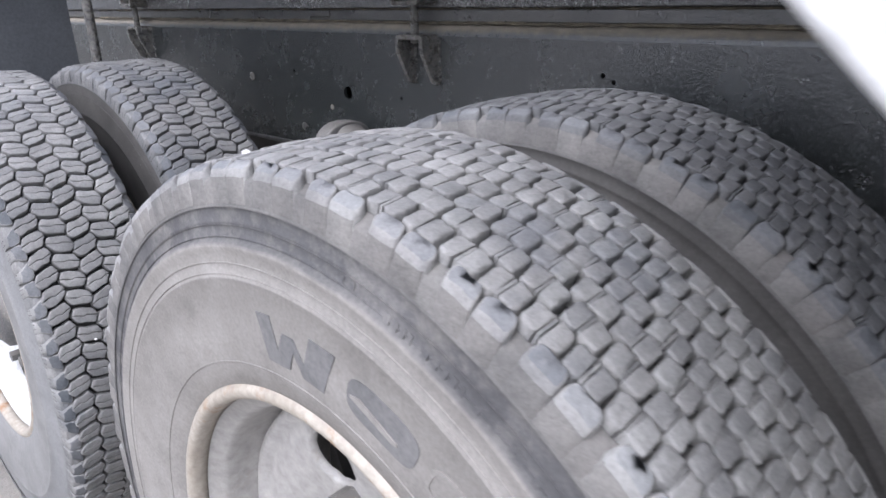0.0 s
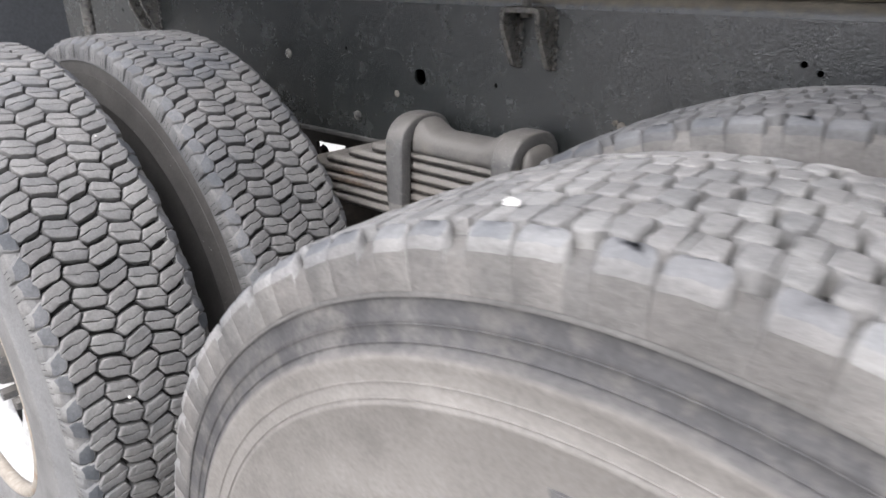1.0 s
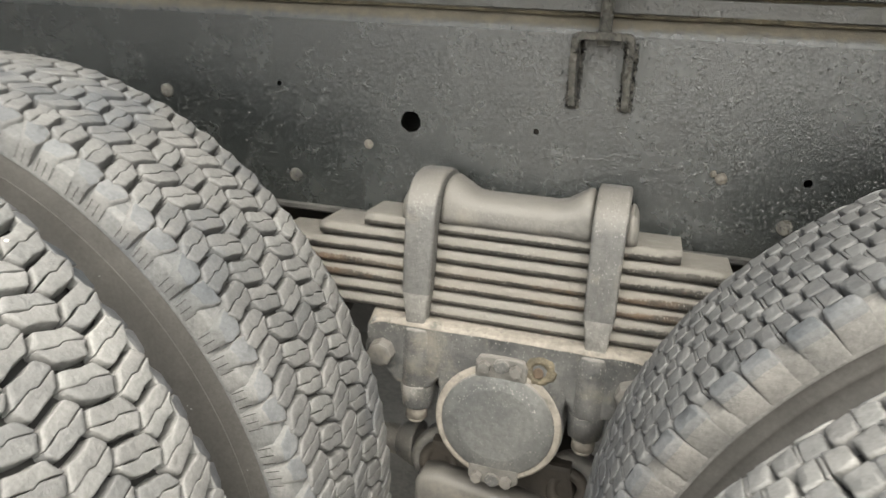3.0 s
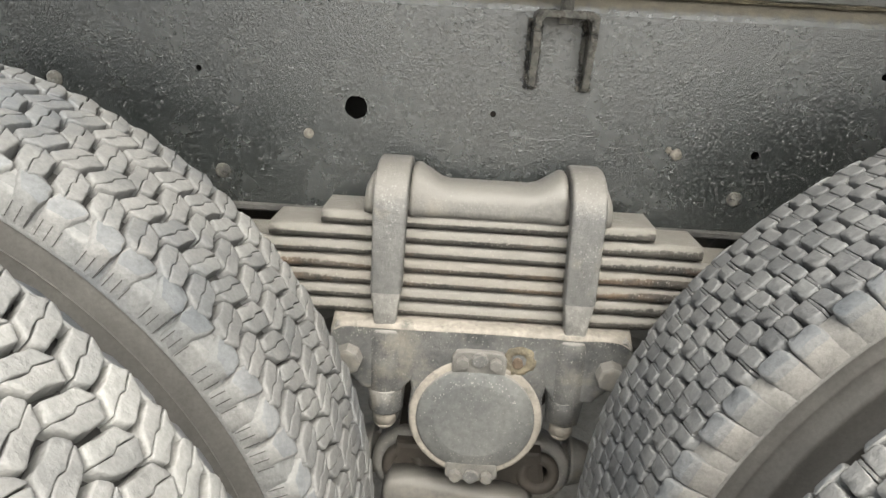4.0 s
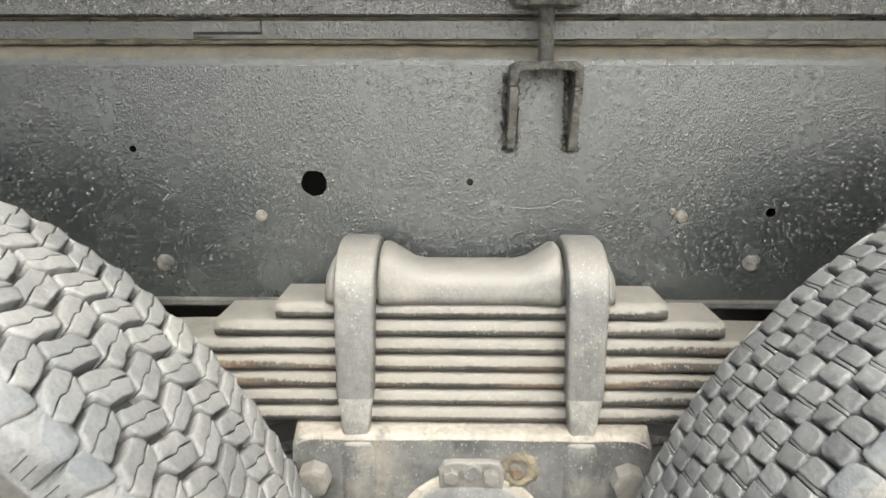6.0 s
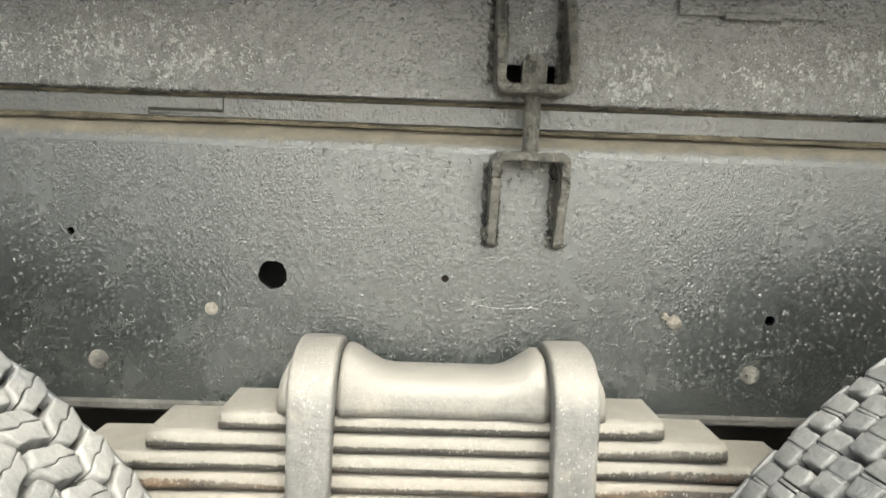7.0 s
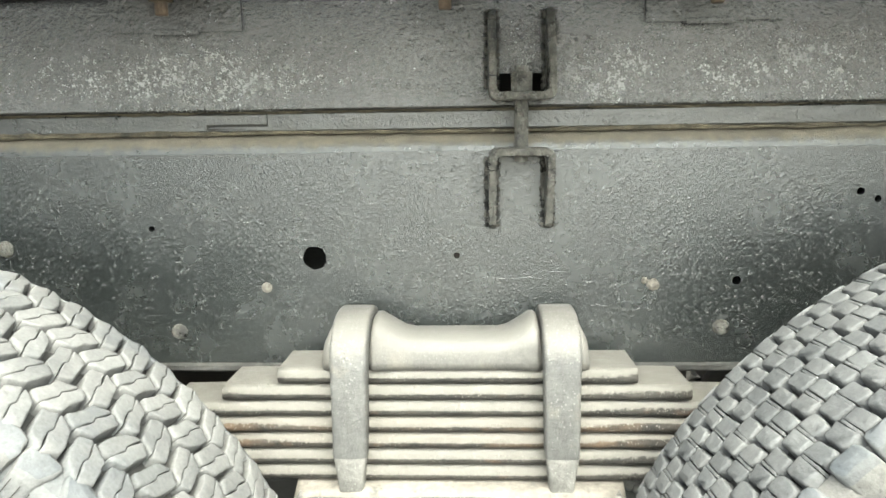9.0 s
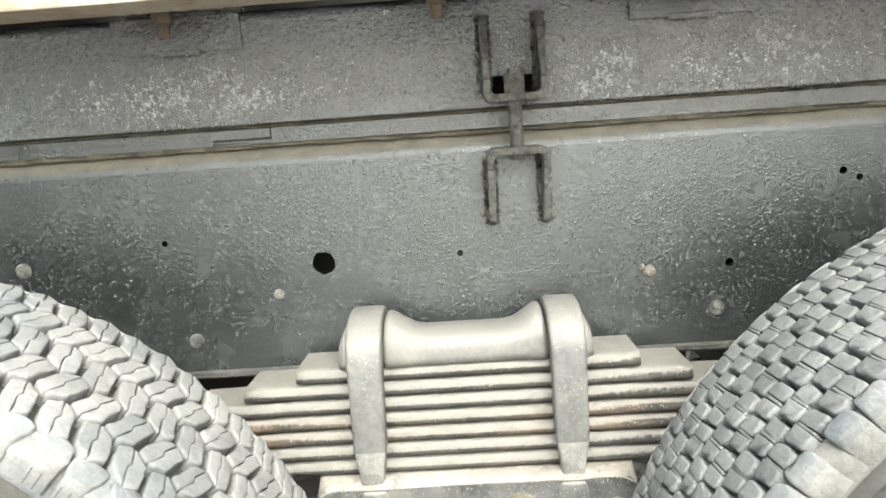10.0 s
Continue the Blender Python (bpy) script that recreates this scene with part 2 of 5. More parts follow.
# leaves turn darker towards both ends
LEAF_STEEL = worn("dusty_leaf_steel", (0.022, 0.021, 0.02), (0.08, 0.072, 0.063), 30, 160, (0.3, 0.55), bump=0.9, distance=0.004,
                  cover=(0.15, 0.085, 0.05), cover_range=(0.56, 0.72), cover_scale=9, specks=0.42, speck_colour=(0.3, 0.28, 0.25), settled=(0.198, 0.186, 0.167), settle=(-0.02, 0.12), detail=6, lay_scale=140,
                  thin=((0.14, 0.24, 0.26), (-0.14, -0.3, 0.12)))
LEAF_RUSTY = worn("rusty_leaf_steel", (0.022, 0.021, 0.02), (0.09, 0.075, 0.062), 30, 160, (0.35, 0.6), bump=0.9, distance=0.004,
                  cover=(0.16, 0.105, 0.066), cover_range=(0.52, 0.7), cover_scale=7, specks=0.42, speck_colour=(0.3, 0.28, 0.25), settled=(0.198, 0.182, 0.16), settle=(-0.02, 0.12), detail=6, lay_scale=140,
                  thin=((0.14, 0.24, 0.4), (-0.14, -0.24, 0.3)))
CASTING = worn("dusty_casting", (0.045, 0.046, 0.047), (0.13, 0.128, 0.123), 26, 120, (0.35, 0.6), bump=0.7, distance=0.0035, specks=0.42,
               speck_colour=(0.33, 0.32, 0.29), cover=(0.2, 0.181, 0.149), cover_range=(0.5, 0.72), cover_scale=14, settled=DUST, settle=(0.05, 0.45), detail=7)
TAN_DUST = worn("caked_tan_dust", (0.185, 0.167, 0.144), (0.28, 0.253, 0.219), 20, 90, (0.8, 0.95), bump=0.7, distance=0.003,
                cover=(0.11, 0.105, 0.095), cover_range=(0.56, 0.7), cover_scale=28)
STRAP_FOOT = worn("pale_strap_foot_dust", (0.15, 0.146, 0.138), (0.25, 0.241, 0.223), 26, 130, (0.6, 0.85), bump=0.7, distance=0.003, specks=0.4, speck_colour=(0.34, 0.33, 0.31),
                   cover=(0.12, 0.116, 0.108), cover_range=(0.54, 0.7), cover_scale=30)
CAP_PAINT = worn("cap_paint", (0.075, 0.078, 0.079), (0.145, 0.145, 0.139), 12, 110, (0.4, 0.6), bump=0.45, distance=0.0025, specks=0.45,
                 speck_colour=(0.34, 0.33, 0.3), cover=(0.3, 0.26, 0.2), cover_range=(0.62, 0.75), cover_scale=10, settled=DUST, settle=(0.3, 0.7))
RUST = worn("rusty_bolt_steel", (0.075, 0.054, 0.038), (0.15, 0.108, 0.075), 60, 300, (0.8, 0.95), bump=0.5, distance=0.002)
CREAM = worn("rust_stained_cream_paint", (0.28, 0.235, 0.175), (0.4, 0.355, 0.285), 6, 90, (0.5, 0.7), bump=0.3, distance=0.002,
             cover=(0.2, 0.115, 0.06), cover_range=(0.48, 0.7), cover_scale=18)
RIM = worn("dusty_rim_paint", (0.31, 0.297, 0.275), (0.42, 0.405, 0.38), 5, 60, (0.4, 0.65), bump=0.25, distance=0.001,
           cover=(0.2, 0.16, 0.12), cover_range=(0.6, 0.8), cover_scale=9)
RIM_LIP = worn("rusty_rim_lip", (0.33, 0.29, 0.235), (0.45, 0.41, 0.35), 12, 90, (0.5, 0.75), bump=0.3, distance=0.0015,
               cover=(0.3, 0.18, 0.1), cover_range=(0.55, 0.7), cover_scale=25)
WHITE = worn("white_panel_paint", (0.5, 0.5, 0.487), (0.6, 0.6, 0.59), 6, 60, (0.4, 0.6), bump=0.1, distance=0.001)
DARK_RUBBER = worn("dark_flap_rubber", (0.05, 0.053, 0.058), (0.075, 0.08, 0.085), 5, 120, (0.6, 0.8), bump=0.2, distance=0.001)
# near black: the shade inside the rails is put into this colour
NEAR_BLACK = worn("near_black_paint", (0.006, 0.0057, 0.0054), (0.018, 0.0165, 0.015), 6, 80, (0.6, 0.8), bump=0.3, distance=0.002)
SEALANT = worn("old_sealant", (0.1, 0.09, 0.075), (0.24, 0.22, 0.19), 160, 300, (0.8, 0.95), bump=0.5, distance=0.002)
PEBBLE = worn("pale_grit", (0.6, 0.58, 0.54), (0.75, 0.73, 0.7), 60, 200, (0.8, 0.9), bump=0.4, distance=0.001)
GROUND = worn("dusty_yard_ground", (0.2, 0.183, 0.16), (0.27, 0.25, 0.222), 0.7, 60, (0.9, 1.0), bump=0.8, distance=0.01,
              cover=(0.33, 0.31, 0.278), cover_range=(0.42, 0.78), cover_scale=1.6, specks=0.25, speck_colour=(0.4, 0.38, 0.35))
AXLE = worn("oily_axle_housing", (0.02, 0.017, 0.014), (0.06, 0.049, 0.039), 8, 60, (0.6, 0.85), bump=0.4, distance=0.003)
UNSEEN_WALL = worn("grey_wall_plaster", (0.28, 0.27, 0.255), (0.4, 0.385, 0.36), 1.2, 30, (0.85, 0.95), bump=0.4, distance=0.01,
                  cover=(0.22, 0.21, 0.195), cover_range=(0.5, 0.7), cover_scale=0.8)
# white enough to burn out as open daylight would
DAYLIGHT_WHITE = worn("daylight_white", (0.72, 0.72, 0.7), (0.82, 0.82, 0.8), 3, 40, (0.8, 0.95), bump=0.3, distance=0.004)
LETTER = worn("raised_dark_lettering", (0.125, 0.124, 0.123), (0.185, 0.18, 0.174), 20, 120, (0.7, 0.9), bump=0.2, distance=0.001)


def rubber(name, low, high, clean, patch, bump=0.4):
    """Dusty tread rubber: clouds of pale dust over grey rubber, with scuffed patches and fine grit."""
    m, n, l, p = material(name)
    nt = m.node_tree
    co = object_coords(nt)
    a = noise_node(nt, 16, 7, 0.65, co)
    b = noise_node(nt, 260, 4, 0.7, co)
    c = noise_node(nt, 5, 6, 0.6, co)
    col = ramp_node(nt, a.outputs["Fac"], [(0.32, low), (0.68, high)]).outputs["Color"]
    f = ramp_node(nt, c.outputs["Fac"], [(patch, grey(0)), (patch + 0.16, grey(1))])
    col = mix_node(nt, f.outputs["Color"], col, clean)
    isl = nt.nodes.new("ShaderNodeNewGeometry")
    tone = ramp_node(nt, isl.outputs["Random Per Island"], [(0.0, (0.84, 0.85, 0.86)), (0.5, (1.0, 0.99, 0.985)), (1.0, (1.1, 1.105, 1.1))])
    col = mix_node(nt, 1.0, col, tone.outputs["Color"], "MULTIPLY")
    g = ramp_node(nt, b.outputs["Fac"], [(0.25, grey(0.78)), (0.75, grey(1.14))])
    col = mix_node(nt, 1.0, col, g.outputs["Color"], "MULTIPLY")
    l.new(col, p.inputs["Base Color"])
    p.inputs["Roughness"].default_value = 0.85
    p.inputs["Specular IOR Level"].default_value = 0.35
    d = noise_node(nt, 60, 5, 0.6, co)
    e = noise_node(nt, 150, 4, 0.65, co)
    nrm = bump_node(nt, d.outputs["Fac"], bump, 0.005)
    nrm = bump_node(nt, e.outputs["Fac"], 0.5, 0.0022, nrm)
    l.new(bump_node(nt, b.outputs["Fac"], 0.4, 0.0012, nrm), p.inputs["Normal"])
    return m


def sidewall(name, inner, outer, ring):
    """Sidewall rubber: a pale dusted inner zone and a darker wiped band near the shoulder, split at the moulded ring."""
    m, n, l, p = material(name)
    nt = m.node_tree
    co = object_coords(nt)
    sep = nt.nodes.new("ShaderNodeSeparateXYZ")
    l.new(co, sep.inputs[0])
    comb = nt.nodes.new("ShaderNodeCombineXYZ")
    l.new(sep.outputs["X"], comb.inputs["X"])
    l.new(sep.outputs["Z"], comb.inputs["Y"])
    length = nt.nodes.new("ShaderNodeVectorMath")
    length.operation = "LENGTH"
    l.new(comb.outputs[0], length.inputs[0])
    wob = noise_node(nt, 22, 5, 0.6, co)
    add = nt.nodes.new("ShaderNodeMath")
    add.operation = "MULTIPLY_ADD"
    l.new(wob.outputs["Fac"], add.inputs[0])
    add.inputs[1].default_value = 0.006
    l.new(length.outputs["Value"], add.inputs[2])
    zone = ramp_node(nt, add.outputs[0], [(ring + 0.002, grey(0)), (ring + 0.005, grey(1))])
    a = noise_node(nt, 9, 7, 0.62, co)
    col_in = ramp_node(nt, a.outputs["Fac"], [(0.3, inner[0]), (0.7, inner[1])])
    col_out = ramp_node(nt, a.outputs["Fac"], [(0.3, outer[0]), (0.7, outer[1])])
    col = mix_node(nt, zone.outputs["Color"], col_in.outputs["Color"], col_out.outputs["Color"])
    b = noise_node(nt, 240, 4, 0.7, co)
    smear = noise_node(nt, 26, 8, 0.72, co)
    f = ramp_node(nt, smear.outputs["Fac"], [(0.48, grey(0)), (0.74, grey(0.42))])
    col = mix_node(nt, f.outputs["Color"], col, inner[1])
    stain = noise_node(nt, 13, 9, 0.74, co)
    f = ramp_node(nt, stain.outputs["Fac"], [(0.5, grey(0)), (0.66, grey(0.55))])
    col = mix_node(nt, f.outputs["Color"], col, tuple(0.78 * q for q in inner[0]))
    pale = noise_node(nt, 7, 8, 0.7, co)
    f = ramp_node(nt, pale.outputs["Fac"], [(0.56, grey(0)), (0.7, grey(0.4))])
    col = mix_node(nt, f.outputs["Color"], col, tuple(1.2 * q for q in inner[1]))
    g = ramp_node(nt, b.outputs["Fac"], [(0.25, grey(0.8)), (0.75, grey(1.14))])
    col = mix_node(nt, 1.0, col, g.outputs["Color"], "MULTIPLY")
    l.new(col, p.inputs["Base Color"])
    p.inputs["Roughness"].default_value = 0.75
    p.inputs["Specular IOR Level"].default_value = 0.35
    l.new(bump_node(nt, b.outputs["Fac"], 0.25, 0.001), p.inputs["Normal"])
    return m


TREAD_A = rubber("dusty_tread_rubber", (0.182, 0.18, 0.174), (0.28, 0.275, 0.263), (0.15, 0.155, 0.16), 0.58)
TREAD_B = rubber("worn_tread_rubber", (0.195, 0.192, 0.185), (0.31, 0.303, 0.29), (0.16, 0.168, 0.182), 0.56)
TREAD_DARK = rubber("darker_tread_rubber", (0.105, 0.106, 0.107), (0.17, 0.17, 0.168), (0.1, 0.103, 0.108), 0.56)
SCUFF_B = rubber("scuffed_square_lug_rubber", (0.165, 0.168, 0.172), (0.265, 0.264, 0.26), (0.14, 0.148, 0.158), 0.5)
FLANK = rubber("lug_flank_rubber", (0.12, 0.116, 0.11), (0.22, 0.21, 0.195), (0.09, 0.09, 0.088), 0.56)
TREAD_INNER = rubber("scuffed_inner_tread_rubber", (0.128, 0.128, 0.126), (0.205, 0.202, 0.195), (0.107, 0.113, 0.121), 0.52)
# clean dark rubber of the groove floors, darkened further for the shade in them
GROOVE_SHADE = rubber("groove_shade_rubber", (0.03, 0.029, 0.027), (0.065, 0.062, 0.057), (0.03, 0.03, 0.03), 0.6)
SCUFF = rubber("scuffed_lug_rubber", (0.105, 0.109, 0.114), (0.19, 0.191, 0.192), (0.085, 0.092, 0.1), 0.48)
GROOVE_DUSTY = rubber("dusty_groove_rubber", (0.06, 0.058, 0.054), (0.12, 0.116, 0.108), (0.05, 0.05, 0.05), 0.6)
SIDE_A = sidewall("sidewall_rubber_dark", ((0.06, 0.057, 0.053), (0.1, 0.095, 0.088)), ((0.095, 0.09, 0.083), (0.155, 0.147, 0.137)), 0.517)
SIDE_PALE = sidewall("sidewall_rubber_pale", ((0.17, 0.168, 0.163), (0.26, 0.255, 0.245)), ((0.17, 0.17, 0.168), (0.24, 0.24, 0.236)), 0.447)
SIDE_B = sidewall("sidewall_rubber_dusty", ((0.2, 0.188, 0.172), (0.3, 0.283, 0.26)), ((0.06, 0.059, 0.06), (0.115, 0.113, 0.113)), 0.4605)


# ---------------- building helpers ----------------
def part(name, bm, mats, parent=None, label="", smooth=False):
    """Links a bmesh as one mesh object, under a thing or a part."""
    me = bpy.data.meshes.new(name)
    bm.normal_update()
    bm.to_mesh(me)
    bm.free()
    for m in mats if isinstance(mats, (list, tuple)) else (mats,):
        me.materials.append(m)
    if smooth:
        me.polygons.foreach_set("use_smooth", [True] * len(me.polygons))
    ob = new(name, me)
    if parent is not None:
        ob.parent = parent
    if label:
        ob["label"] = label
    return ob


def thing(name, label, category, at=(0, 0, 0), group="", kind=""):
    ob = new(name)
    ob.empty_display_size = 0.05
    ob.location = at
    return tagged(ob, label, category, group, kind)


def box(x0, x1, y0, y1, z0, z1, bevel=0.0, segments=2, bm=None):
    bm = bm or bmesh.new()
    r = bmesh.ops.create_cube(bm, size=1)
    for v in r["verts"]:
        v.co = Vector(((x0 + x1) / 2 + v.co.x * (x1 - x0), (y0 + y1) / 2 + v.co.y * (y1 - y0), (z0 + z1) / 2 + v.co.z * (z1 - z0)))
    if bevel:
        es = {e for v in r["verts"] for e in v.link_edges}
        bmesh.ops.bevel(bm, geom=list(es), offset=bevel, segments=segments, affect="EDGES", profile=0.6)
    return bm


def prism(outline, y0, y1, bevel=0.0, segments=2, bm=None):
    """An outline in (x, z) drawn out from y0 to y1."""
    bm = bm or bmesh.new()
    front = [bm.verts.new((x, y0, z)) for x, z in outline]
    back = [bm.verts.new((x, y1, z)) for x, z in outline]
    n = len(outline)
    faces = [bm.faces.new(front), bm.faces.new(back[::-1])]
    for i in range(n):
        j = (i + 1) % n
        faces.append(bm.faces.new((front[j], front[i], back[i], back[j])))
    bmesh.ops.recalc_face_normals(bm, faces=faces)
    if bevel:
        es = list(faces[0].edges)
        bmesh.ops.bevel(bm, geom=es, offset=bevel, segments=segments, affect="EDGES", profile=0.6)
    return bm


def cylinder(p, q, r, sides=20, r2=None, bevel=0.0, bm=None):
    bm = bm or bmesh.new()
    p, q = Vector(p), Vector(q)
    d = q - p
    m = Matrix.Translation((p + q) / 2) @ d.to_track_quat("Z", "Y").to_matrix().to_4x4()
    c = bmesh.ops.create_cone(bm, cap_ends=True, segments=sides, radius1=r, radius2=r if r2 is None else r2, depth=d.length, matrix=m)
    if bevel:
        es = [e for e in {e for v in c["verts"] for e in v.link_edges} if any(len(f.verts) > 4 for f in e.link_faces)]
        bmesh.ops.bevel(bm, geom=es, offset=bevel, segments=2, affect="EDGES", profile=0.6)
    return bm


def lathe(profile, steps=96, bm=None, close=False, mats=None):
    """A profile of (y, radius) turned about the y axis."""
    bm = bm or bmesh.new()
    rings = []
    for y, r in profile:
        rings.append([bm.verts.new((r * math.cos(2 * math.pi * i / steps), y, r * math.sin(2 * math.pi * i / steps))) for i in range(steps)])
    pairs = list(zip(rings, rings[1:])) + ([(rings[-1], rings[0])] if close else [])
    for k, (a, b) in enumerate(pairs):
        for i in range(steps):
            j = (i + 1) % steps
            f = bm.faces.new((a[i], a[j], b[j], b[i]))
            f.smooth = True
            if mats:
                f.material_index = mats[k]
    bmesh.ops.recalc_face_normals(bm, faces=bm.faces[:])
    return bm


def sweep(path, section, bm=None):
    """A closed section of (side, out) points swept along a path of (point, side vector, out vector, scale)."""
    bm = bm or bmesh.new()
    rings = []
    for point, side, out, (a, b) in path:
        rings.append([bm.verts.new(Vector(point) + Vector(side) * (s * a) + Vector(out) * (o * b)) for s, o in section])
    n = len(section)
    for r0, r1 in zip(rings, rings[1:]):
        for i in range(n):
            j = (i + 1) % n
            bm.faces.new((r0[i], r0[j], r1[j], r1[i])).smooth = True
    bm.faces.new(rings[0][::-1])
    bm.faces.new(rings[-1])
    bmesh.ops.recalc_face_normals(bm, faces=bm.faces[:])
    return bm


def jitter(bm, amount, seed=1):
    rng = random.Random(seed)
    for v in bm.verts:
        v.co += Vector((rng.uniform(-1, 1), rng.uniform(-1, 1), rng.uniform(-1, 1))) * amount
    return bm


# ---------------- ground ----------------
bm = bmesh.new()
N = 48
span = [(-60 + 120 * i / N) for i in range(N + 1)]
span = [math.copysign(abs(s / 60) ** 2.2 * 400, s) for s in span]
grid = [[bm.verts.new((x, y, 0.0425 + 0.0339 * x + (0.02 * noise.noise((x * 0.6, y * 0.6, 3)) if max(abs(x), abs(y + 0.4)) > 2.2 else 0))) for y in span] for x in span]
for i in range(N):
    for j in range(N):
        bm.faces.new((grid[i][j], grid[i + 1][j], grid[i + 1][j + 1], grid[i][j + 1]))
ground = part("ground", bm, GROUND, smooth=True)
tagged(ground, "bare dusty brown yard ground under the truck", "ground", kind="structure")


# plain wall added out of view to dim what the glossy rail reflects
wall = part("wall_reflection", box(-8.2, -3.2, -5.6, -5.3, -0.6, 3.2, 0.02), UNSEEN_WALL)
tagged(wall, "plain grey plastered wall out of view, added for the rail to reflect", "wall", kind="structure")


# white board added beyond the truck: the daylight seen through the gap under the rail
daylight_wall = part("wall_daylight", box(-4.6, -2.3, 2.3, 2.45, -0.4, 0.42, 0.01), DAYLIGHT_WHITE)
tagged(daylight_wall, "low white board added as the bright daylight beyond the truck", "wall", kind="structure")


# ---------------- chassis rail ----------------
RAIL_X0, RAIL_X1 = -3.2, 3.4
WEB_Z0, WEB_Z1 = 0.905, 1.189
HOLES = [(-0.178, 1.05, 0.0158), (-0.396, 1.091, 0.0042), (0.011, 1.052, 0.0042), (0.376, 1.016, 0.0058),
         (0.525, 1.131, 0.005), (0.547, 1.121, 0.0045), (-1.33, 1.15, 0.008), (-1.40, 1.135, 0.005)]


def plate_with_holes(x0, x1, z0, z1, y0, y1, holes):
    bm = bmesh.new()
    edges = []
    loops = [[(x0, z0), (x1, z0), (x1, z1), (x0, z1)]]
    rng = random.Random(4)
    for hx, hz, r in holes:
        if isinstance(r, tuple):
            loops.append([(hx + r[0] * sx, hz + r[1] * sz) for sx, sz in ((-1, -1), (1, -1), (1, 1), (-1, 1))])
            continue
        n = 22
        loops.append([(hx + r * (1 + rng.uniform(-0.07, 0.07)) * math.cos(2 * math.pi * k / n), hz + r * (1 + rng.uniform(-0.07, 0.07)) * math.sin(2 * math.pi * k / n)) for k in range(n)])
    for loop in loops:
        vs = [bm.verts.new((x, y0, z)) for x, z in loop]
        edges += [bm.edges.new((vs[i], vs[(i + 1) % len(vs)])) for i in range(len(vs))]
    bmesh.ops.triangle_fill(bm, edges=edges, use_beauty=True, use_dissolve=False, normal=(0, -1, 0))
    ext = bmesh.ops.extrude_face_region(bm, geom=bm.faces[:])
    for v in ext["geom"]:
        if isinstance(v, bmesh.types.BMVert):
            v.co.y = y1
    bmesh.ops.recalc_face_normals(bm, faces=bm.faces[:])
    return bm


def strip_profile(points, x0, x1, thick=None, mats=None, steps=60, wave=0.0):
    """An open (y, z) profile drawn along x with a slight hammered unevenness."""
    bm = bmesh.new()
    rows = []
    for i in range(steps + 1):
        x = x0 + (x1 - x0) * i / steps
        w = wave * noise.noise((x * 3.1, 0.3, 7.7))
        rows.append([bm.verts.new((x, y, z + w)) for y, z in points])
    for a, b in zip(rows, rows[1:]):
        for k in range(len(points) - 1):
            f = bm.faces.new((a[k], b[k], b[k + 1], a[k + 1]))
            f.smooth = True
            if mats:
                f.material_index = mats[k]
    bmesh.ops.recalc_face_normals(bm, faces=bm.faces[:])
    return bm


def arc(cy, cz, r, a0, a1, n):
    return [(cy + r * math.cos(radians(a0 + (a1 - a0) * i / n)), cz + r * math.sin(radians(a0 + (a1 - a0) * i / n))) for i in range(n + 1)]


rail = thing("chassis_rail", "dark painted steel chassis rail, speckled with dust and drilled with holes", "chassis rail", (0, 0, WEB_Z0))


def under(parent, ob):
    """Keeps world-space geometry in place under a parent that is not at the origin."""
    ob.parent = parent
    ob.matrix_parent_inverse = Matrix.Translation(-Vector(parent.location))
    return ob


under(rail, part("web", plate_with_holes(RAIL_X0, RAIL_X1, WEB_Z0, WEB_Z1, 0.0, 0.008, HOLES), RAIL))
top_bend = arc(0.026, WEB_Z1, 0.026, 180, 90, 8) + [(0.085, WEB_Z1 + 0.026), (0.085, WEB_Z1 + 0.018), (0.028, WEB_Z1 + 0.018), (0.012, WEB_Z1)]
under(rail, part("top_flange", strip_profile(top_bend, RAIL_X0, RAIL_X1, ), RAIL_BEND, label="upper flange with brown dust on its bend"))
low_bend = [(0.0, WEB_Z0), (0.001, WEB_Z0 - 0.004), (0.006, WEB_Z0 - 0.008), (0.085, WEB_Z0 - 0.008), (0.085, WEB_Z0), (0.008, WEB_Z0 + 0.001)]
# sheet added behind the web so that its drilled holes look black
under(rail, part("hole_backing", box(RAIL_X0, RAIL_X1, 0.0855, 0.0915, WEB_Z0 - 0.006, WEB_Z1 + 0.02), NEAR_BLACK))
under(rail, part("bottom_flange", strip_profile(low_bend, RAIL_X0, RAIL_X1), RAIL))


def dome(x, z, r, h, y=0.0, seed=0, flat=0.75):
    """A rivet or weld head on the web: a shallow, slightly lopsided dome."""
    rng = random.Random(seed)
    bm = bmesh.new()
    prof = [(1.0, 0.0), (0.93, 0.45), (0.7, 0.82), (flat * 0.45, 1.0)]
    rings = [[bm.verts.new((x + r * s * (1 + rng.uniform(-0.06, 0.06)) * math.cos(a), y - h * t, z + r * s * math.sin(a))) for a in [2 * math.pi * k / 14 for k in range(14)]] for s, t in prof]
    for p0, p1 in zip(rings, rings[1:]):
        for k in range(14):
            bm.faces.new((p0[k], p0[(k + 1) % 14], p1[(k + 1) % 14], p1[k])).smooth = True
    bm.faces.new(rings[-1])
    bmesh.ops.recalc_face_normals(bm, faces=bm.faces[:])
    return bm


for k, (x, z, r, h, mat) in enumerate([(-0.369, 0.949, 0.0115, 0.006, BRACKET), (0.359, 0.953, 0.0115, 0.006, BRACKET), (-0.245, 1.01, 0.0085, 0.0018, SEALANT),
                                       (-0.6, 1.065, 0.012, 0.006, BRACKET), (0.61, 1.06, 0.011, 0.006, BRACKET)]):
    under(rail, part("rivet", dome(x, z, r, h, 0.001, k), mat))
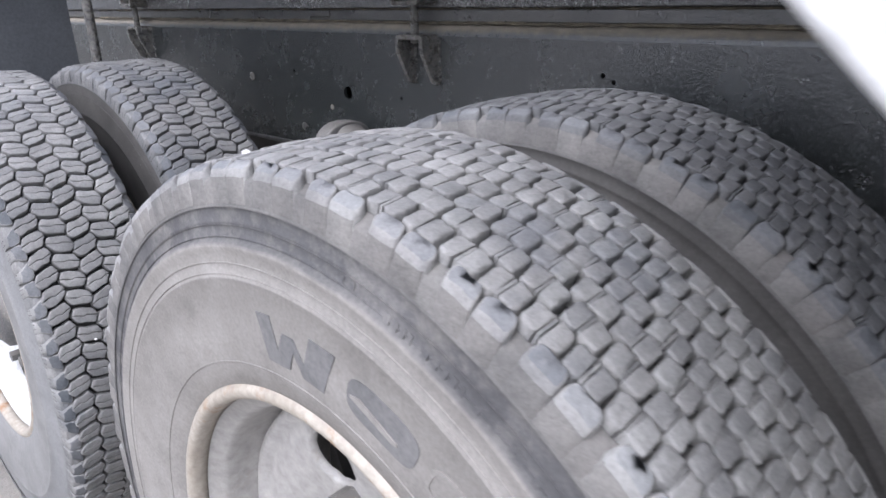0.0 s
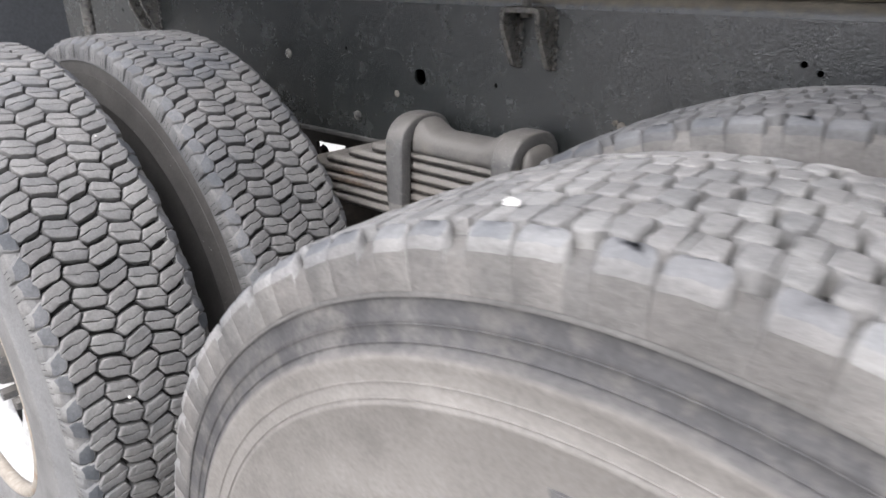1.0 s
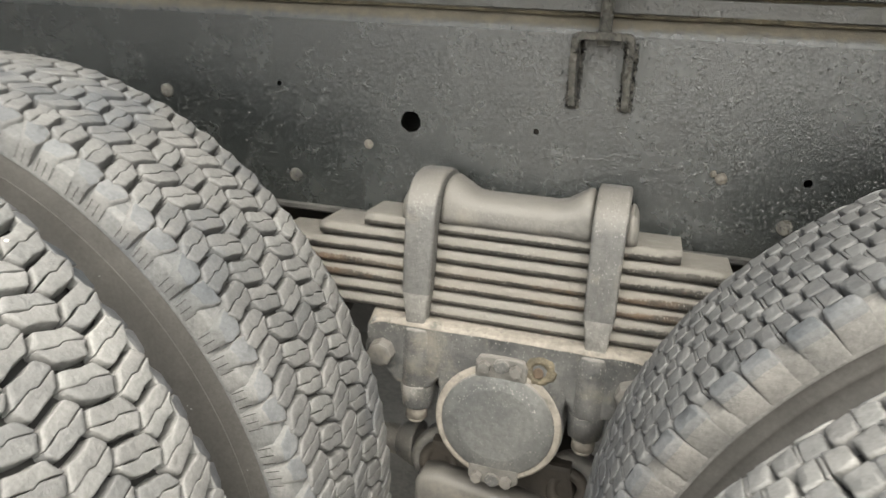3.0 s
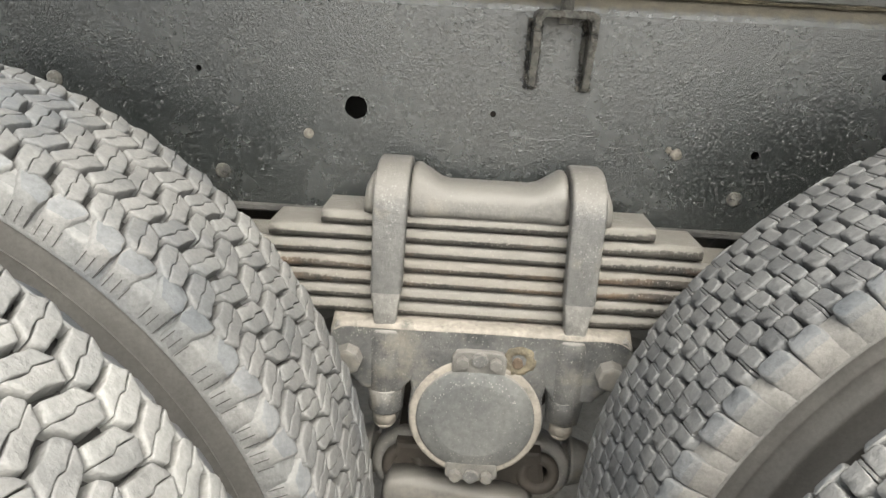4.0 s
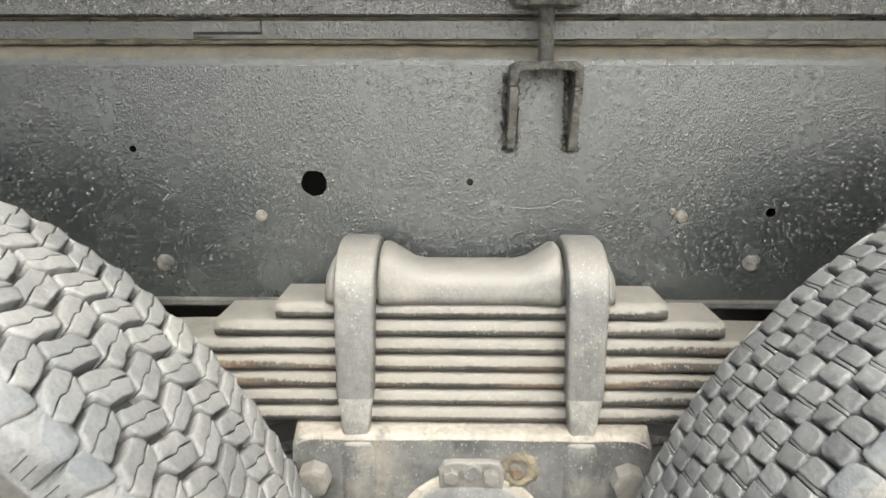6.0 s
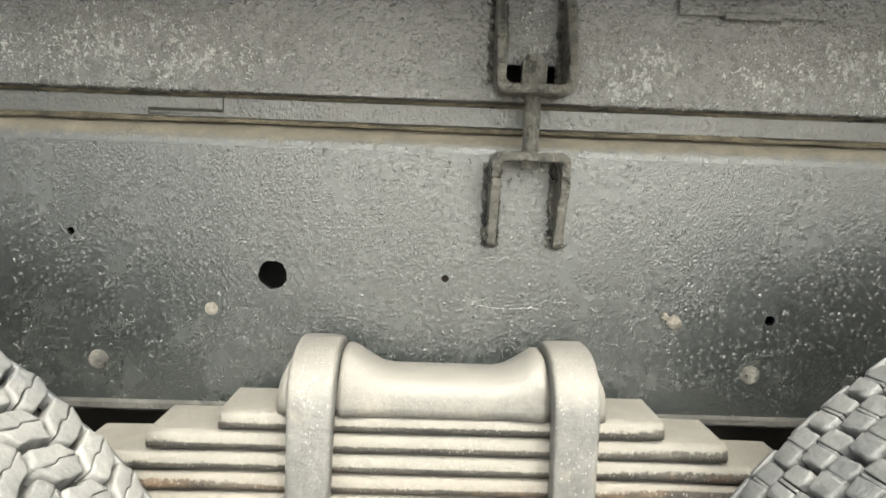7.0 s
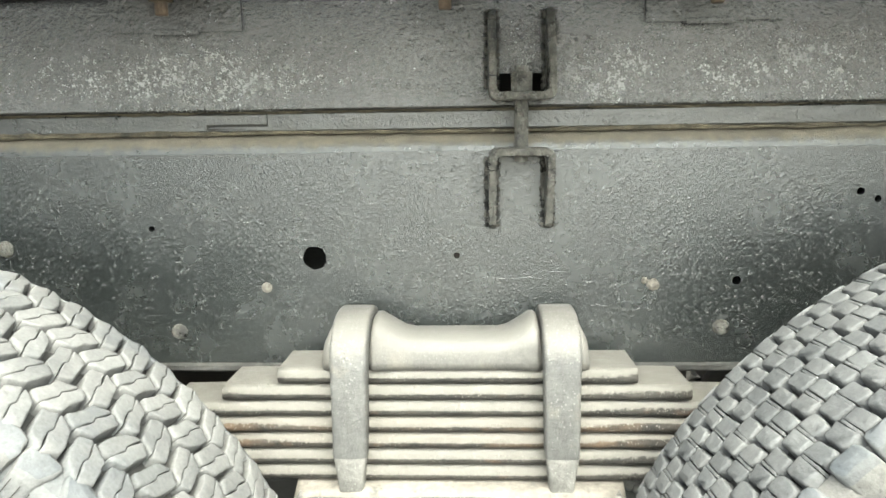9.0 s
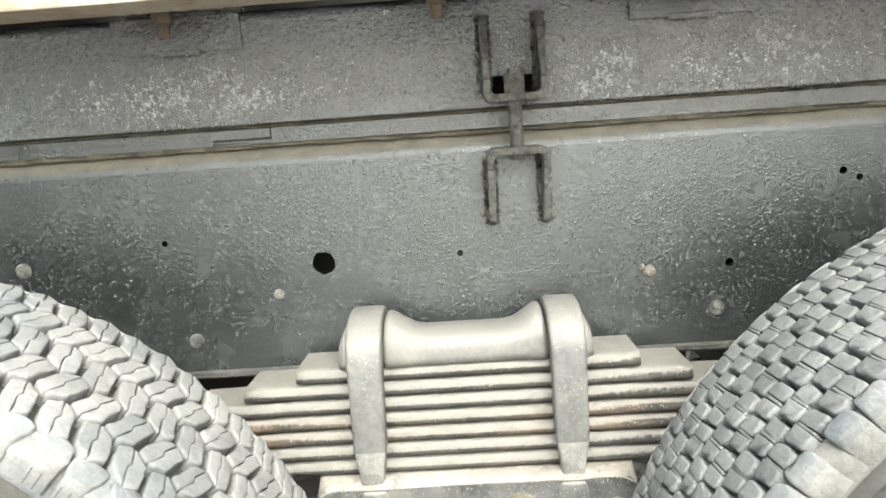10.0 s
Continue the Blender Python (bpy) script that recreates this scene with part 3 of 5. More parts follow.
# a lump of old pale sealant with a bent flake
bm = jitter(dome(0.268, 1.011, 0.0085, 0.005, 0.001, 9), 0.0012, 3)
under(rail, part("sealant_lump", bm, SEALANT, label="pale crumbling lump stuck on the web"))
under(rail, part("sealant_lump", jitter(dome(0.257, 1.017, 0.005, 0.006, 0.001, 11), 0.001, 4), SEALANT))

# crack in the paint below the clamp
def crack(points, r):
    path = []
    for i in range(len(points) - 1):
        for k in range(5):
            f = k / 5
            x, z = (points[i][q] + (points[i + 1][q] - points[i][q]) * f for q in (0, 1))
            n = noise.noise((x * 90, z * 90, 1.5)) * 0.0018
            path.append(((x, 0.0006, z + n), (0, 0, 1), (0, -1, 0), (1 + 0.6 * noise.noise((x * 200, 2, z)), 1)))
    return sweep(path, [(r * math.cos(a), r * 0.8 * math.sin(a)) for a in [2 * math.pi * k / 6 for k in range(6)]])


under(rail, part("paint_ridge", crack([(0.03, 1.032), (0.055, 1.022), (0.08, 1.018), (0.105, 1.021), (0.125, 1.03), (0.16, 1.028)], 0.0012), RAIL))
under(rail, part("paint_ridge", crack([(0.10, 1.021), (0.128, 1.02), (0.14, 1.024)], 0.0009), RAIL))
under(rail, part("paint_ridge", crack([(-0.22, 1.14), (-0.19, 1.13), (-0.165, 1.127)], 0.0008), RAIL))

# packing strip between the rails, with a butt joint and a patch
packing = thing("packing_strip", "dark painted packing strip with brown dust between the two frame rails", "packing strip", (0, 0, WEB_Z1 + 0.022))


def strip_piece(x0, x1, y0, z0, z1, seed):
    bm = bmesh.new()
    n = max(2, int((x1 - x0) / 0.03))
    rows = []
    for i in range(n + 1):
        x = x0 + (x1 - x0) * i / n
        a, b = 0.0012 * noise.noise((x * 14, seed, 0)), 0.001 * noise.noise((x * 17, seed, 5))
        rows.append([bm.verts.new(p) for p in ((x, y0 + 0.003 + a, z0), (x, y0 + a, z0 + 0.003), (x, y0 + b, z1 - 0.003), (x, y0 + 0.003 + b, z1), (x, 0.08, z1), (x, 0.08, z0))])
    for a, b in zip(rows, rows[1:]):
        for k in range(6):
            bm.faces.new((a[k], a[(k + 1) % 6], b[(k + 1) % 6], b[k]))
    bm.faces.new(rows[0])
    bm.faces.new(rows[-1])
    bmesh.ops.recalc_face_normals(bm, faces=bm.faces[:])
    return bm


under(rail, part("bottom_lip", strip_piece(RAIL_X0, RAIL_X1, -0.0035, 0.8925, 0.9048, 7), LIP_DUST, label="lower lip under a crust of grey dust"))
under(packing, part("strip", strip_piece(RAIL_X0, -0.3145, 0.008, 1.2155, 1.2415, 1), PACKING))
under(packing, part("strip", strip_piece(-0.2325, RAIL_X1, 0.006, 1.2155, 1.2415, 2), PACKING))
under(packing, part("splice_piece", strip_piece(-0.3138, -0.2338, 0.0045, 1.2235, 1.241, 3), PACKING, label="short splice piece let into the strip"))
under(packing, part("backing_piece", strip_piece(-0.314, -0.233, 0.0085, 1.2158, 1.2405, 5), PACKING))
under(packing, part("splice_wedge", strip_piece(-0.3138, -0.2620, 0.007, 1.2155, 1.223, 4), PACKING))



def caked_line(x0, x1, y, z, r, seed, label=""):
    """Dirt caked along a seam: a lumpy bead that swells, thins and breaks."""
    n = int((x1 - x0) / 0.006)
    path = []
    for i in range(n + 1):
        x = x0 + (x1 - x0) * i / n
        k = max(0.12, 0.75 + 0.9 * noise.noise((x * 9, seed, 0.3)) + 0.7 * noise.noise((x * 55, seed, 4.1)))
        path.append(((x, y, z + 0.0012 * noise.noise((x * 30, seed, 8.8))), (0, 0, 1), (0, -1, 0), (k, k * 0.8)))
    return sweep(path, [(r * math.cos(a), r * math.sin(a)) for a in [2 * math.pi * k / 7 for k in range(7)]])


for k, (y, z, r) in enumerate(((0.0075, 1.2422, 0.0036), (0.0085, 1.2152, 0.003), (0.005, 1.2136, 0.0022))):
    under(packing, part("caked_dirt", caked_line(-1.6, 1.6, y, z, r, 3.7 + 5 * k), SEAM_DIRT, label="crumbly brown dirt caked in the seam"))

# subframe rail above it
sub = thing("subframe_rail", "scaly dark grey subframe rail with worn specks and painted-in glints", "subframe rail", (0, 0, 1.2425))
NOTCHES = [(0.0935, 1.272, (0.0295, 0.0125)), (-1.22, 1.272, (0.0295, 0.0125))]
under(sub, part("web", plate_with_holes(RAIL_X0, RAIL_X1, 1.2455, 1.376, -0.003, 0.005, NOTCHES), SUBFRAME))
under(sub, part("top_flange", strip_profile(arc(0.012, 1.376, 0.015, 180, 90, 5) + [(0.075, 1.391), (0.075, 1.383), (0.013, 1.383), (0.0055, 1.376)], RAIL_X0, RAIL_X1, steps=120), SUBFRAME))
under(sub, part("bottom_flange", strip_profile([(-0.003, 1.2455), (0.0, 1.2425), (0.075, 1.2425), (0.075, 1.2500), (0.0055, 1.2500)], RAIL_X0, RAIL_X1, steps=120), SUBFRAME))
# another added dark sheet, for the shade inside the two notches
under(sub, part("hole_backing", box(RAIL_X0, RAIL_X1, 0.0755, 0.0815, 1.244, 1.39), NEAR_BLACK))
for k, (x0, x1) in enumerate([(-0.425, -0.255), (0.246, 0.402), (-0.9, -0.74)]):
    bm = box(x0, x1, -0.0085, -0.001, 1.342, 1.388, 0.0015)
    mx = (x0 + x1) / 2
    box(mx - 0.03, mx + 0.03, -0.011, -0.002, 1.3385, 1.346, 0.0015, bm=bm)
    under(sub, part("mount_pad", bm, SUBFRAME, label="welded rectangular pad along the top edge"))
# small broken ledge of weld
under(sub, part("weld_scar", jitter(box(0.0, 0.03, -0.006, 0.0, 1.329, 1.334, 0.001), 0.0007, 2), SUBFRAME))


def gusset(x0, x1, z_wide, z_tip, deep, tip=0.008, y_base=0.0):
    """A plate square to the web, deep at one end and tapering to a tip."""
    bm = bmesh.new()
    pts = [(y_base, z_wide), (-deep, z_wide), (-deep, z_wide + (z_tip - z_wide) * 0.12), (-tip - 0.012, z_wide + (z_tip - z_wide) * 0.9), (-tip, z_tip), (y_base, z_tip)]
    a = [bm.verts.new((x0, y, z)) for y, z in pts]
    b = [bm.verts.new((x1, y, z)) for y, z in pts]
    fs = [bm.faces.new(a), bm.faces.new(b[::-1])]
    for i in range(len(pts)):
        j = (i + 1) % len(pts)
        fs.append(bm.faces.new((a[j], a[i], b[i], b[j])))
    bmesh.ops.recalc_face_normals(bm, faces=fs)
    bmesh.ops.bevel(bm, geom=[e for e in bm.edges], offset=0.0018, segments=2, affect="EDGES", profile=0.6)
    return bm


def arch(x, z_top, z_leg, w, t, y0, y1, r=0.011):
    """A plate bent into a U with rounded corners; z_leg may lie above or below z_top."""
    s = 1 if z_top > z_leg else -1
    out, inn = [], []
    for sx, angles in ((-1, (180, 90)), (1, (90, 0))):
        for k in range(6):
            a = radians(angles[0] + (angles[1] - angles[0]) * k / 5)
            out.append((x + sx * (w - r) + r * math.cos(a), z_top - s * r + s * r * math.sin(a)))
            q = r * 0.6
            inn.append((x + sx * (w - t - q) + q * math.cos(a), z_top - s * (t + q) + s * q * math.sin(a)))
    pts = [(x - w, z_leg)] + out + [(x + w, z_leg), (x + w - t, z_leg)] + inn[::-1] + [(x - w + t, z_leg)]
    return prism(pts, y0, y1, 0.0022)


def frame_clamp(x):
    """Two facing U brackets, one on each rail, drawn together by a long bolt."""
    c = thing("frame_clamp", "dark painted pair of steel U brackets bolted together across the rails", "frame clamp", (x, 0, 1.09), group="frame clamps")
    w, t = 0.0405, 0.0095
    lower = part("lower_bracket", arch(x, 1.1925, 1.166, w, t, -0.051, 0.001), BRACKET)
    under(c, lower)
    for s in (-1, 1):
        g = gusset(x + s * (w - t / 2) - t / 2, x + s * (w - t / 2) + t / 2, 1.1655, 1.088, 0.0495)
        ob = part("gusset", g, BRACKET)
        under(c, ob)
    under(c, part("upper_bracket", arch(x, 1.25, 1.278, w, t, -0.0595, -0.002), BRACKET))
    for s in (-1, 1):
        g = gusset(x + s * (w - t / 2) - t / 2, x + s * (w - t / 2) + t / 2, 1.2785, 1.362, 0.0575, y_base=-0.002)
        under(c, part("gusset", g, BRACKET))
    for s in (-1, 1):
        for z0, z1, yb in ((1.09, 1.18, 0.0), (1.264, 1.36, -0.003)):
            for e in (-1, 1):
                bx = x + s * (w - t / 2) + e * t / 2
                path = [((bx + e * 0.0015 + 0.0022 * noise.noise((q * 0.9, bx * 50, 2)), yb - 0.001, z0 + (z1 - z0) * q / 34), (1, 0, 0), (0, -1, 0), (1 + 0.75 * noise.noise((q * 1.3, bx * 90, z0)) + 0.25 * math.sin(q * 2.1),) * 2) for q in range(35)]
                under(c, part("weld_bead", sweep(path, [(0.0036 * math.cos(a), 0.0044 * math.sin(a)) for a in [2 * math.pi * k / 8 for k in range(8)]]), WELD))
    under(c, part("bolt", cylinder((x, -0.03, 1.176), (x, -0.03, 1.291), 0.0085, 16), BRACKET))
    under(c, part("nut", jitter(cylinder((x, -0.03, 1.2598), (x, -0.03, 1.284), 0.0145, 6, bevel=0.0015), 0.0004, 5), BRACKET))
    under(c, part("bolt_head", cylinder((x, -0.03, 1.1755), (x, -0.03, 1.183), 0.0095, 6, bevel=0.0012), BRACKET))
    return c


frame_clamp(0.0935)
far_clamp = frame_clamp(-1.22)
tagged(far_clamp, "grey steel U brackets bolted across the rails, in daylight")


# ---------------- truck bed above ----------------
bed = thing("truck_bed", "dark truck bed underside with cross beams and a cream runner", "truck bed", (0, 0, 1.353))
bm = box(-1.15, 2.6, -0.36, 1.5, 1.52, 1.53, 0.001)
# wider piece added out of view to shade the inner right tyre
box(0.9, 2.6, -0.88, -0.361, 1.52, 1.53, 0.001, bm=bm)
under(bed, part("floor_plate", bm, NEAR_BLACK))
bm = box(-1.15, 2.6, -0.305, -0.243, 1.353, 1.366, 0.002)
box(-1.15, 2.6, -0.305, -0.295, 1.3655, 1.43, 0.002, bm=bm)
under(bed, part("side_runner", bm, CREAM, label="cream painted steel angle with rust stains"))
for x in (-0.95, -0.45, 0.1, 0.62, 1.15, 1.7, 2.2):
    under(bed, part("cross_beam", box(x, x + 0.07, -0.34, 1.45, 1.431, 1.519, 0.003), NEAR_BLACK))
for k, x in enumerate((-0.338, 0.002, 0.318)):
    pl = box(x - (0.03 if k == 1 else 0.075), x + (0.03 if k == 1 else 0.075), -0.105, 0.06, 1.393, 1.402, 0.002)
    box(x - 0.022, x + 0.022, -0.09, 0.04, 1.4015, 1.431, 0.002, bm=pl)
    mount = part("mount_plate", pl, BRACKET, label="dark dusty mounting plate")
    under(bed, mount)
    under(bed, part("mount_bolt", cylinder((x, -0.05, 1.356), (x, -0.05, 1.3935), 0.0075, 12, bevel=0.001), RUST, label="rusty bolt end"))
    under(bed, part("mount_nut", cylinder((x, -0.05, 1.372), (x, -0.05, 1.3925), 0.0135, 6, bevel=0.001), RUST))

# white panel by the wheel
panel = thing("side_panel", "white painted sheet panel with a rolled edge beside the wheel", "panel", (1.5, -0.9, 1.2))
out = [(1.121, 1.283), (1.142, 1.263), (1.166, 1.240), (1.393, 1.02), (1.893, 1.02), (1.893, 1.46), (1.053, 1.46), (1.093, 1.31)]
under(panel, part("sheet", prism(out, -0.892, -0.884), WHITE))
edge = [(out[6], out[7], out[0], out[1], out[2], out[3])][0]
bm = bmesh.new()
path = [((x, -0.892, z), (0.66, 0, 0.75), (0, -1, 0), (1, 1)) for x, z in edge]
under(panel, part("rolled_edge", sweep(path, [(0.005 * math.cos(a), 0.006 * math.sin(a)) for a in [2 * math.pi * k / 10 for k in range(10)]], bm), WHITE))

# mud flap beyond the wheels
flap = thing("mud_flap", "dark grey rubber mud flap hanging from a steel post", "mud flap", (-1.33, -0.5, 0.35))
bm = bmesh.new()
rows = []
for i in range(9):
    z = 0.35 + (1.5 - 0.35) * i / 8
    rows.append([[bm.verts.new((-1.36 + 0.05 * math.sin(i * 0.5) * (1 - i / 8) + dx, y, z)) for y in (-0.95, -0.7, -0.45, -0.19)] for dx in (0, 0.01)])
for a, b in zip(rows, rows[1:]):
    for s in (0, 1):
        for k in range(3):
            bm.faces.new((a[s][k], a[s][k + 1], b[s][k + 1], b[s][k]))
    bm.faces.new((a[0][0], a[1][0], b[1][0], b[0][0]))
    bm.faces.new((a[0][3], a[1][3], b[1][3], b[0][3]))
bmesh.ops.recalc_face_normals(bm, faces=bm.faces[:])
under(flap, part("flap", bm, DARK_RUBBER, smooth=False))
under(flap, part("post", cylinder((-1.36, -0.125, 1.02), (-1.345, -0.13, 1.52), 0.016, 14), BRACKET))


# ---------------- leaf spring ----------------
spring = thing("leaf_spring", "thick dusty leaf spring pack clamped by two U-bolts", "leaf spring", (0.01, -0.075, 0.79))


def leaf(x0, x1, top, seed):
    y0, y1, t = -0.1145, -0.036, 0.0182
    bm = bmesh.new()
    n = 26
    rows = []
    for i in range(n + 1):
        f = i / n
        s = x0 + (x1 - x0) * f
        lift = 0.06 * max(0.0, abs(s - 0.01) - 0.16) ** 2
        sag = 0.0005 * noise.noise((s * 9, seed, 0))
        z = top - lift + sag
        edge = [(0.012, 0.0), (0.006, -0.0008), (0.0026, -0.0028), (0.0011, -0.0058), (0.0003, -0.0095), (0.0, -0.0118), (0.0012, -0.0150), (0.004, -0.0176), (0.009, -0.0182)]
        ring = [(y0 + dy, z + dz) for dy, dz in edge] + [(y1, z - t + 0.001), (y1, z - 0.001)]
        rows.append([bm.verts.new((s, y, zz)) for y, zz in ring])
    for a, b in zip(rows, rows[1:]):
        for k in range(11):
            bm.faces.new((a[k], a[(k + 1) % 11], b[(k + 1) % 11], b[k])).smooth = k < 8
    bm.faces.new(rows[0])
    bm.faces.new(rows[-1][::-1])
    bmesh.ops.recalc_face_normals(bm, faces=bm.faces[:])
    return bm


SPANS = [(-0.204, 0.226), (-0.273, 0.290), (-0.345, 0.362), (-0.42, 0.44), (-0.49, 0.51), (-0.56, 0.58), (-0.6, 0.62)]
for k, (x0, x1) in enumerate(SPANS):
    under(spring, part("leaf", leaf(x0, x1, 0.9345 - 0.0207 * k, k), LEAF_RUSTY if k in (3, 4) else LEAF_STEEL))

# saddle on top of the pack
stations = [(-0.150, 0.950, 0.032), (-0.148, 0.966, 0.037), (-0.143, 0.977, 0.041), (-0.139, 0.979, 0.042), (-0.137, 0.976, 0.039), (-0.091, 0.976, 0.039), (-0.0895, 0.990, 0.0425), (-0.086, 0.994, 0.043), (-0.080, 0.994, 0.043), (-0.067, 0.986, 0.0415),
            (-0.052, 0.9765, 0.040), (-0.04, 0.974, 0.040), (0.062, 0.974, 0.040), (0.074, 0.977, 0.040), (0.088, 0.986, 0.0415), (0.1, 0.994, 0.043), (0.106, 0.994, 0.043), (0.1095, 0.990, 0.0425), (0.111, 0.976, 0.039), (0.157, 0.976, 0.039),
            (0.159, 0.979, 0.042), (0.163, 0.977, 0.041), (0.168, 0.966, 0.037), (0.170, 0.950, 0.032)]
bm = bmesh.new()
rows = []
for x, top, half in stations:
    yc = -0.0745
    ring = [(yc - half, 0.934), (yc - half, 0.943)]
    for a in range(10, 171, 16):
        ca, sa = math.cos(radians(180 - a)), math.sin(radians(a))
        ring.append((yc + half * math.copysign(abs(ca) ** 0.75, ca), 0.943 + (top - 0.943) * sa ** 0.65))
    ring += [(yc + half, 0.943), (yc + half, 0.934)]
    rows.append([bm.verts.new((x, y, z)) for y, z in ring])
for a, b in zip(rows, rows[1:]):
    for k in range(len(a)):
        bm.faces.new((a[k], a[(k + 1) % len(a)], b[(k + 1) % len(a)], b[k])).smooth = True
bm.faces.new(rows[0]), bm.faces.new(rows[-1][::-1])
bmesh.ops.recalc_face_normals(bm, faces=bm.faces[:])
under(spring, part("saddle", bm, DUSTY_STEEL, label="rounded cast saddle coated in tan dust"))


def u_bolt(x, lean):
    """A forged strap bolt over the saddle: flat and wide above, necked to a round shank below."""
    path = []
    X = Vector((1, 0, 0))
    yf, yb, zc = -0.132, -0.0165, 0.938
    mid, r = (yf + yb) / 2, (yb - yf) / 2
    for z, a, b, o in ((0.70, 0.66, 0.85, -0.014), (0.776, 0.66, 0.85, -0.013), (0.790, 0.69, 0.9, -0.007), (0.815, 0.78, 0.92, -0.002), (0.836, 0.93, 0.95, 0.0), (0.841, 0.95, 0.98, 0.0), (0.9, 0.98, 1.0, 0.0), (zc, 1.0, 1.0, 0.0)):
        path.append(((x + lean * (z - 0.9), yf - o, z), X, (0, -1, 0), (a, b)))
    for k in range(1, 12):
        a = math.pi * k / 12
        o = (0, -math.copysign(abs(math.cos(a)) ** 0.8, math.cos(a)), math.sin(a) ** 0.8)
        path.append(((x + lean * 0.04, mid + r * o[1], zc + 0.048 * o[2]), X, Vector((0, -math.cos(a), math.sin(a))), (1.03, 1.0)))
    for z in (zc, 0.86, 0.72):
        path.append(((x, yb, z), X, (0, 1, 0), (0.9, 0.85)))
    sec = []
    for k in range(20):
        a = 2 * math.pi * k / 20
        ca, sa = math.cos(a), math.sin(a)
        sec.append((0.0213 * math.copysign(abs(ca) ** 0.25, ca), 0.0145 * math.copysign(abs(sa) ** 0.3, sa)))
    strap = sweep(path, sec)
    for f in strap.faces:
        f.material_index = 1 if f.calc_center_median().z < 0.832 and f.calc_center_median().y < -0.1 else 0
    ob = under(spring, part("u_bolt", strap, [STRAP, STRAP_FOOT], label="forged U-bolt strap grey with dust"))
    return ob


u_bolt(-0.1135, 0.02)
u_bolt(0.1345, -0.01)

# ---------------- trunnion bracket ----------------
seat = thing("trunnion_bracket", "cast suspension bracket with a round grease cap, streaked with tan dust", "suspension bracket", (0.012, -0.05, 0.55))
CX, CZ = 0.013, 0.655


def mirror_outline(pts):
    return pts + [(2 * CX - x, z) for x, z in pts[::-1]]


half = [(-0.18, 0.786), (-0.186, 0.778), (-0.188, 0.73), (-0.178, 0.716), (-0.165, 0.712), (-0.152, 0.70), (-0.143, 0.69), (-0.09, 0.69), (-0.083, 0.70), (-0.079, 0.705), (-0.0765, 0.69)]
half += [(CX + 0.0935 * math.cos(radians(a)), CZ + 0.0935 * math.sin(radians(a))) for a in range(165, 271, 12)]
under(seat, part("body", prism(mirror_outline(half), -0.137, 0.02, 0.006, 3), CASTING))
# dust-laden ledge under the leaves
bm = bmesh.new()
rows = []
for i in range(81):
    x = -0.187 + 0.4 * i / 80
    heap = 0.007 * (math.exp(-((x + 0.1135) / 0.026) ** 2) + math.exp(-((x - 0.1345) / 0.026) ** 2))
    a, b = 0.003 * noise.noise((x * 40, 1.5, 0)), 0.004 * noise.noise((x * 26, 7.5, 0))
    ear = 0.012 * max(0.0, (abs(x - CX) - 0.176) / 0.025) ** 2
    ring = [(0.0, 0.789), (-0.11, 0.7895), (-0.130 + a, 0.7895 + heap - ear), (-0.1350 + a * 0.4 - heap * 0.3, 0.7875 + heap * 0.7 - ear), (-0.1378 - heap * 0.3, 0.7835 + b * 0.3 - ear), (-0.1374, 0.772 + b - heap), (-0.1371, 0.755), (0.0, 0.755)]
    rows.append([bm.verts.new((x, y, z)) for y, z in ring])
for a, b in zip(rows, rows[1:]):
    for k in range(8):
        bm.faces.new((a[k], a[(k + 1) % 8], b[(k + 1) % 8], b[k])).smooth = k < 4
bm.faces.new(rows[0]), bm.faces.new(rows[-1][::-1])
bmesh.ops.recalc_face_normals(bm, faces=bm.faces[:])
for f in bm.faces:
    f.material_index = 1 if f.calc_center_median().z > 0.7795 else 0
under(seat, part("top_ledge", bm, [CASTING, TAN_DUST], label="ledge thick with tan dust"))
for x, s in ((-0.1135, 1), (0.1345, -1)):
    bm = cylinder((x, -0.1165, 0.686), (x, -0.1125, 0.781), 0.0275, 28, r2=0.031, bevel=0.005)
    under(seat, part("bolt_boss", bm, CASTING, smooth=True))
    under(seat, part("nut", jitter(cylinder((x, -0.119, 0.652), (x, -0.119, 0.691), 0.0235, 12, r2=0.0265, bevel=0.003), 0.0016, int(9 + 100 * x)), CASTING, smooth=True))
    stub = cylinder((x, -0.119, 0.632), (x, -0.119, 0.656), 0.0165, 18)
    cylinder((x, -0.119, 0.6245), (x, -0.119, 0.632), 0.0115, 18, r2=0.0165, bm=stub)
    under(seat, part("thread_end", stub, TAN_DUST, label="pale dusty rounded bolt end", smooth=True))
for x in (-0.163, 0.187):
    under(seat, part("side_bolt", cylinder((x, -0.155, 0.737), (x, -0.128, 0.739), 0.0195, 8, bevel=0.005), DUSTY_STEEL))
    under(seat, part("side_washer", cylinder((x, -0.134, 0.738), (x, -0.1285, 0.738), 0.028, 18), CASTING))


def round_y(r_list, y_list, at, steps=44):
    bm = lathe(list(zip(y_list, r_list)), steps)
    tip = [v for v in bm.verts if abs(v.co.y - y_list[0]) < 1e-7 and abs(math.hypot(v.co.x, v.co.z) - r_list[0]) < 1e-6]
    bmesh.ops.contextual_create(bm, geom=tip)
    for v in bm.verts:
        v.co += Vector(at)
    return bm


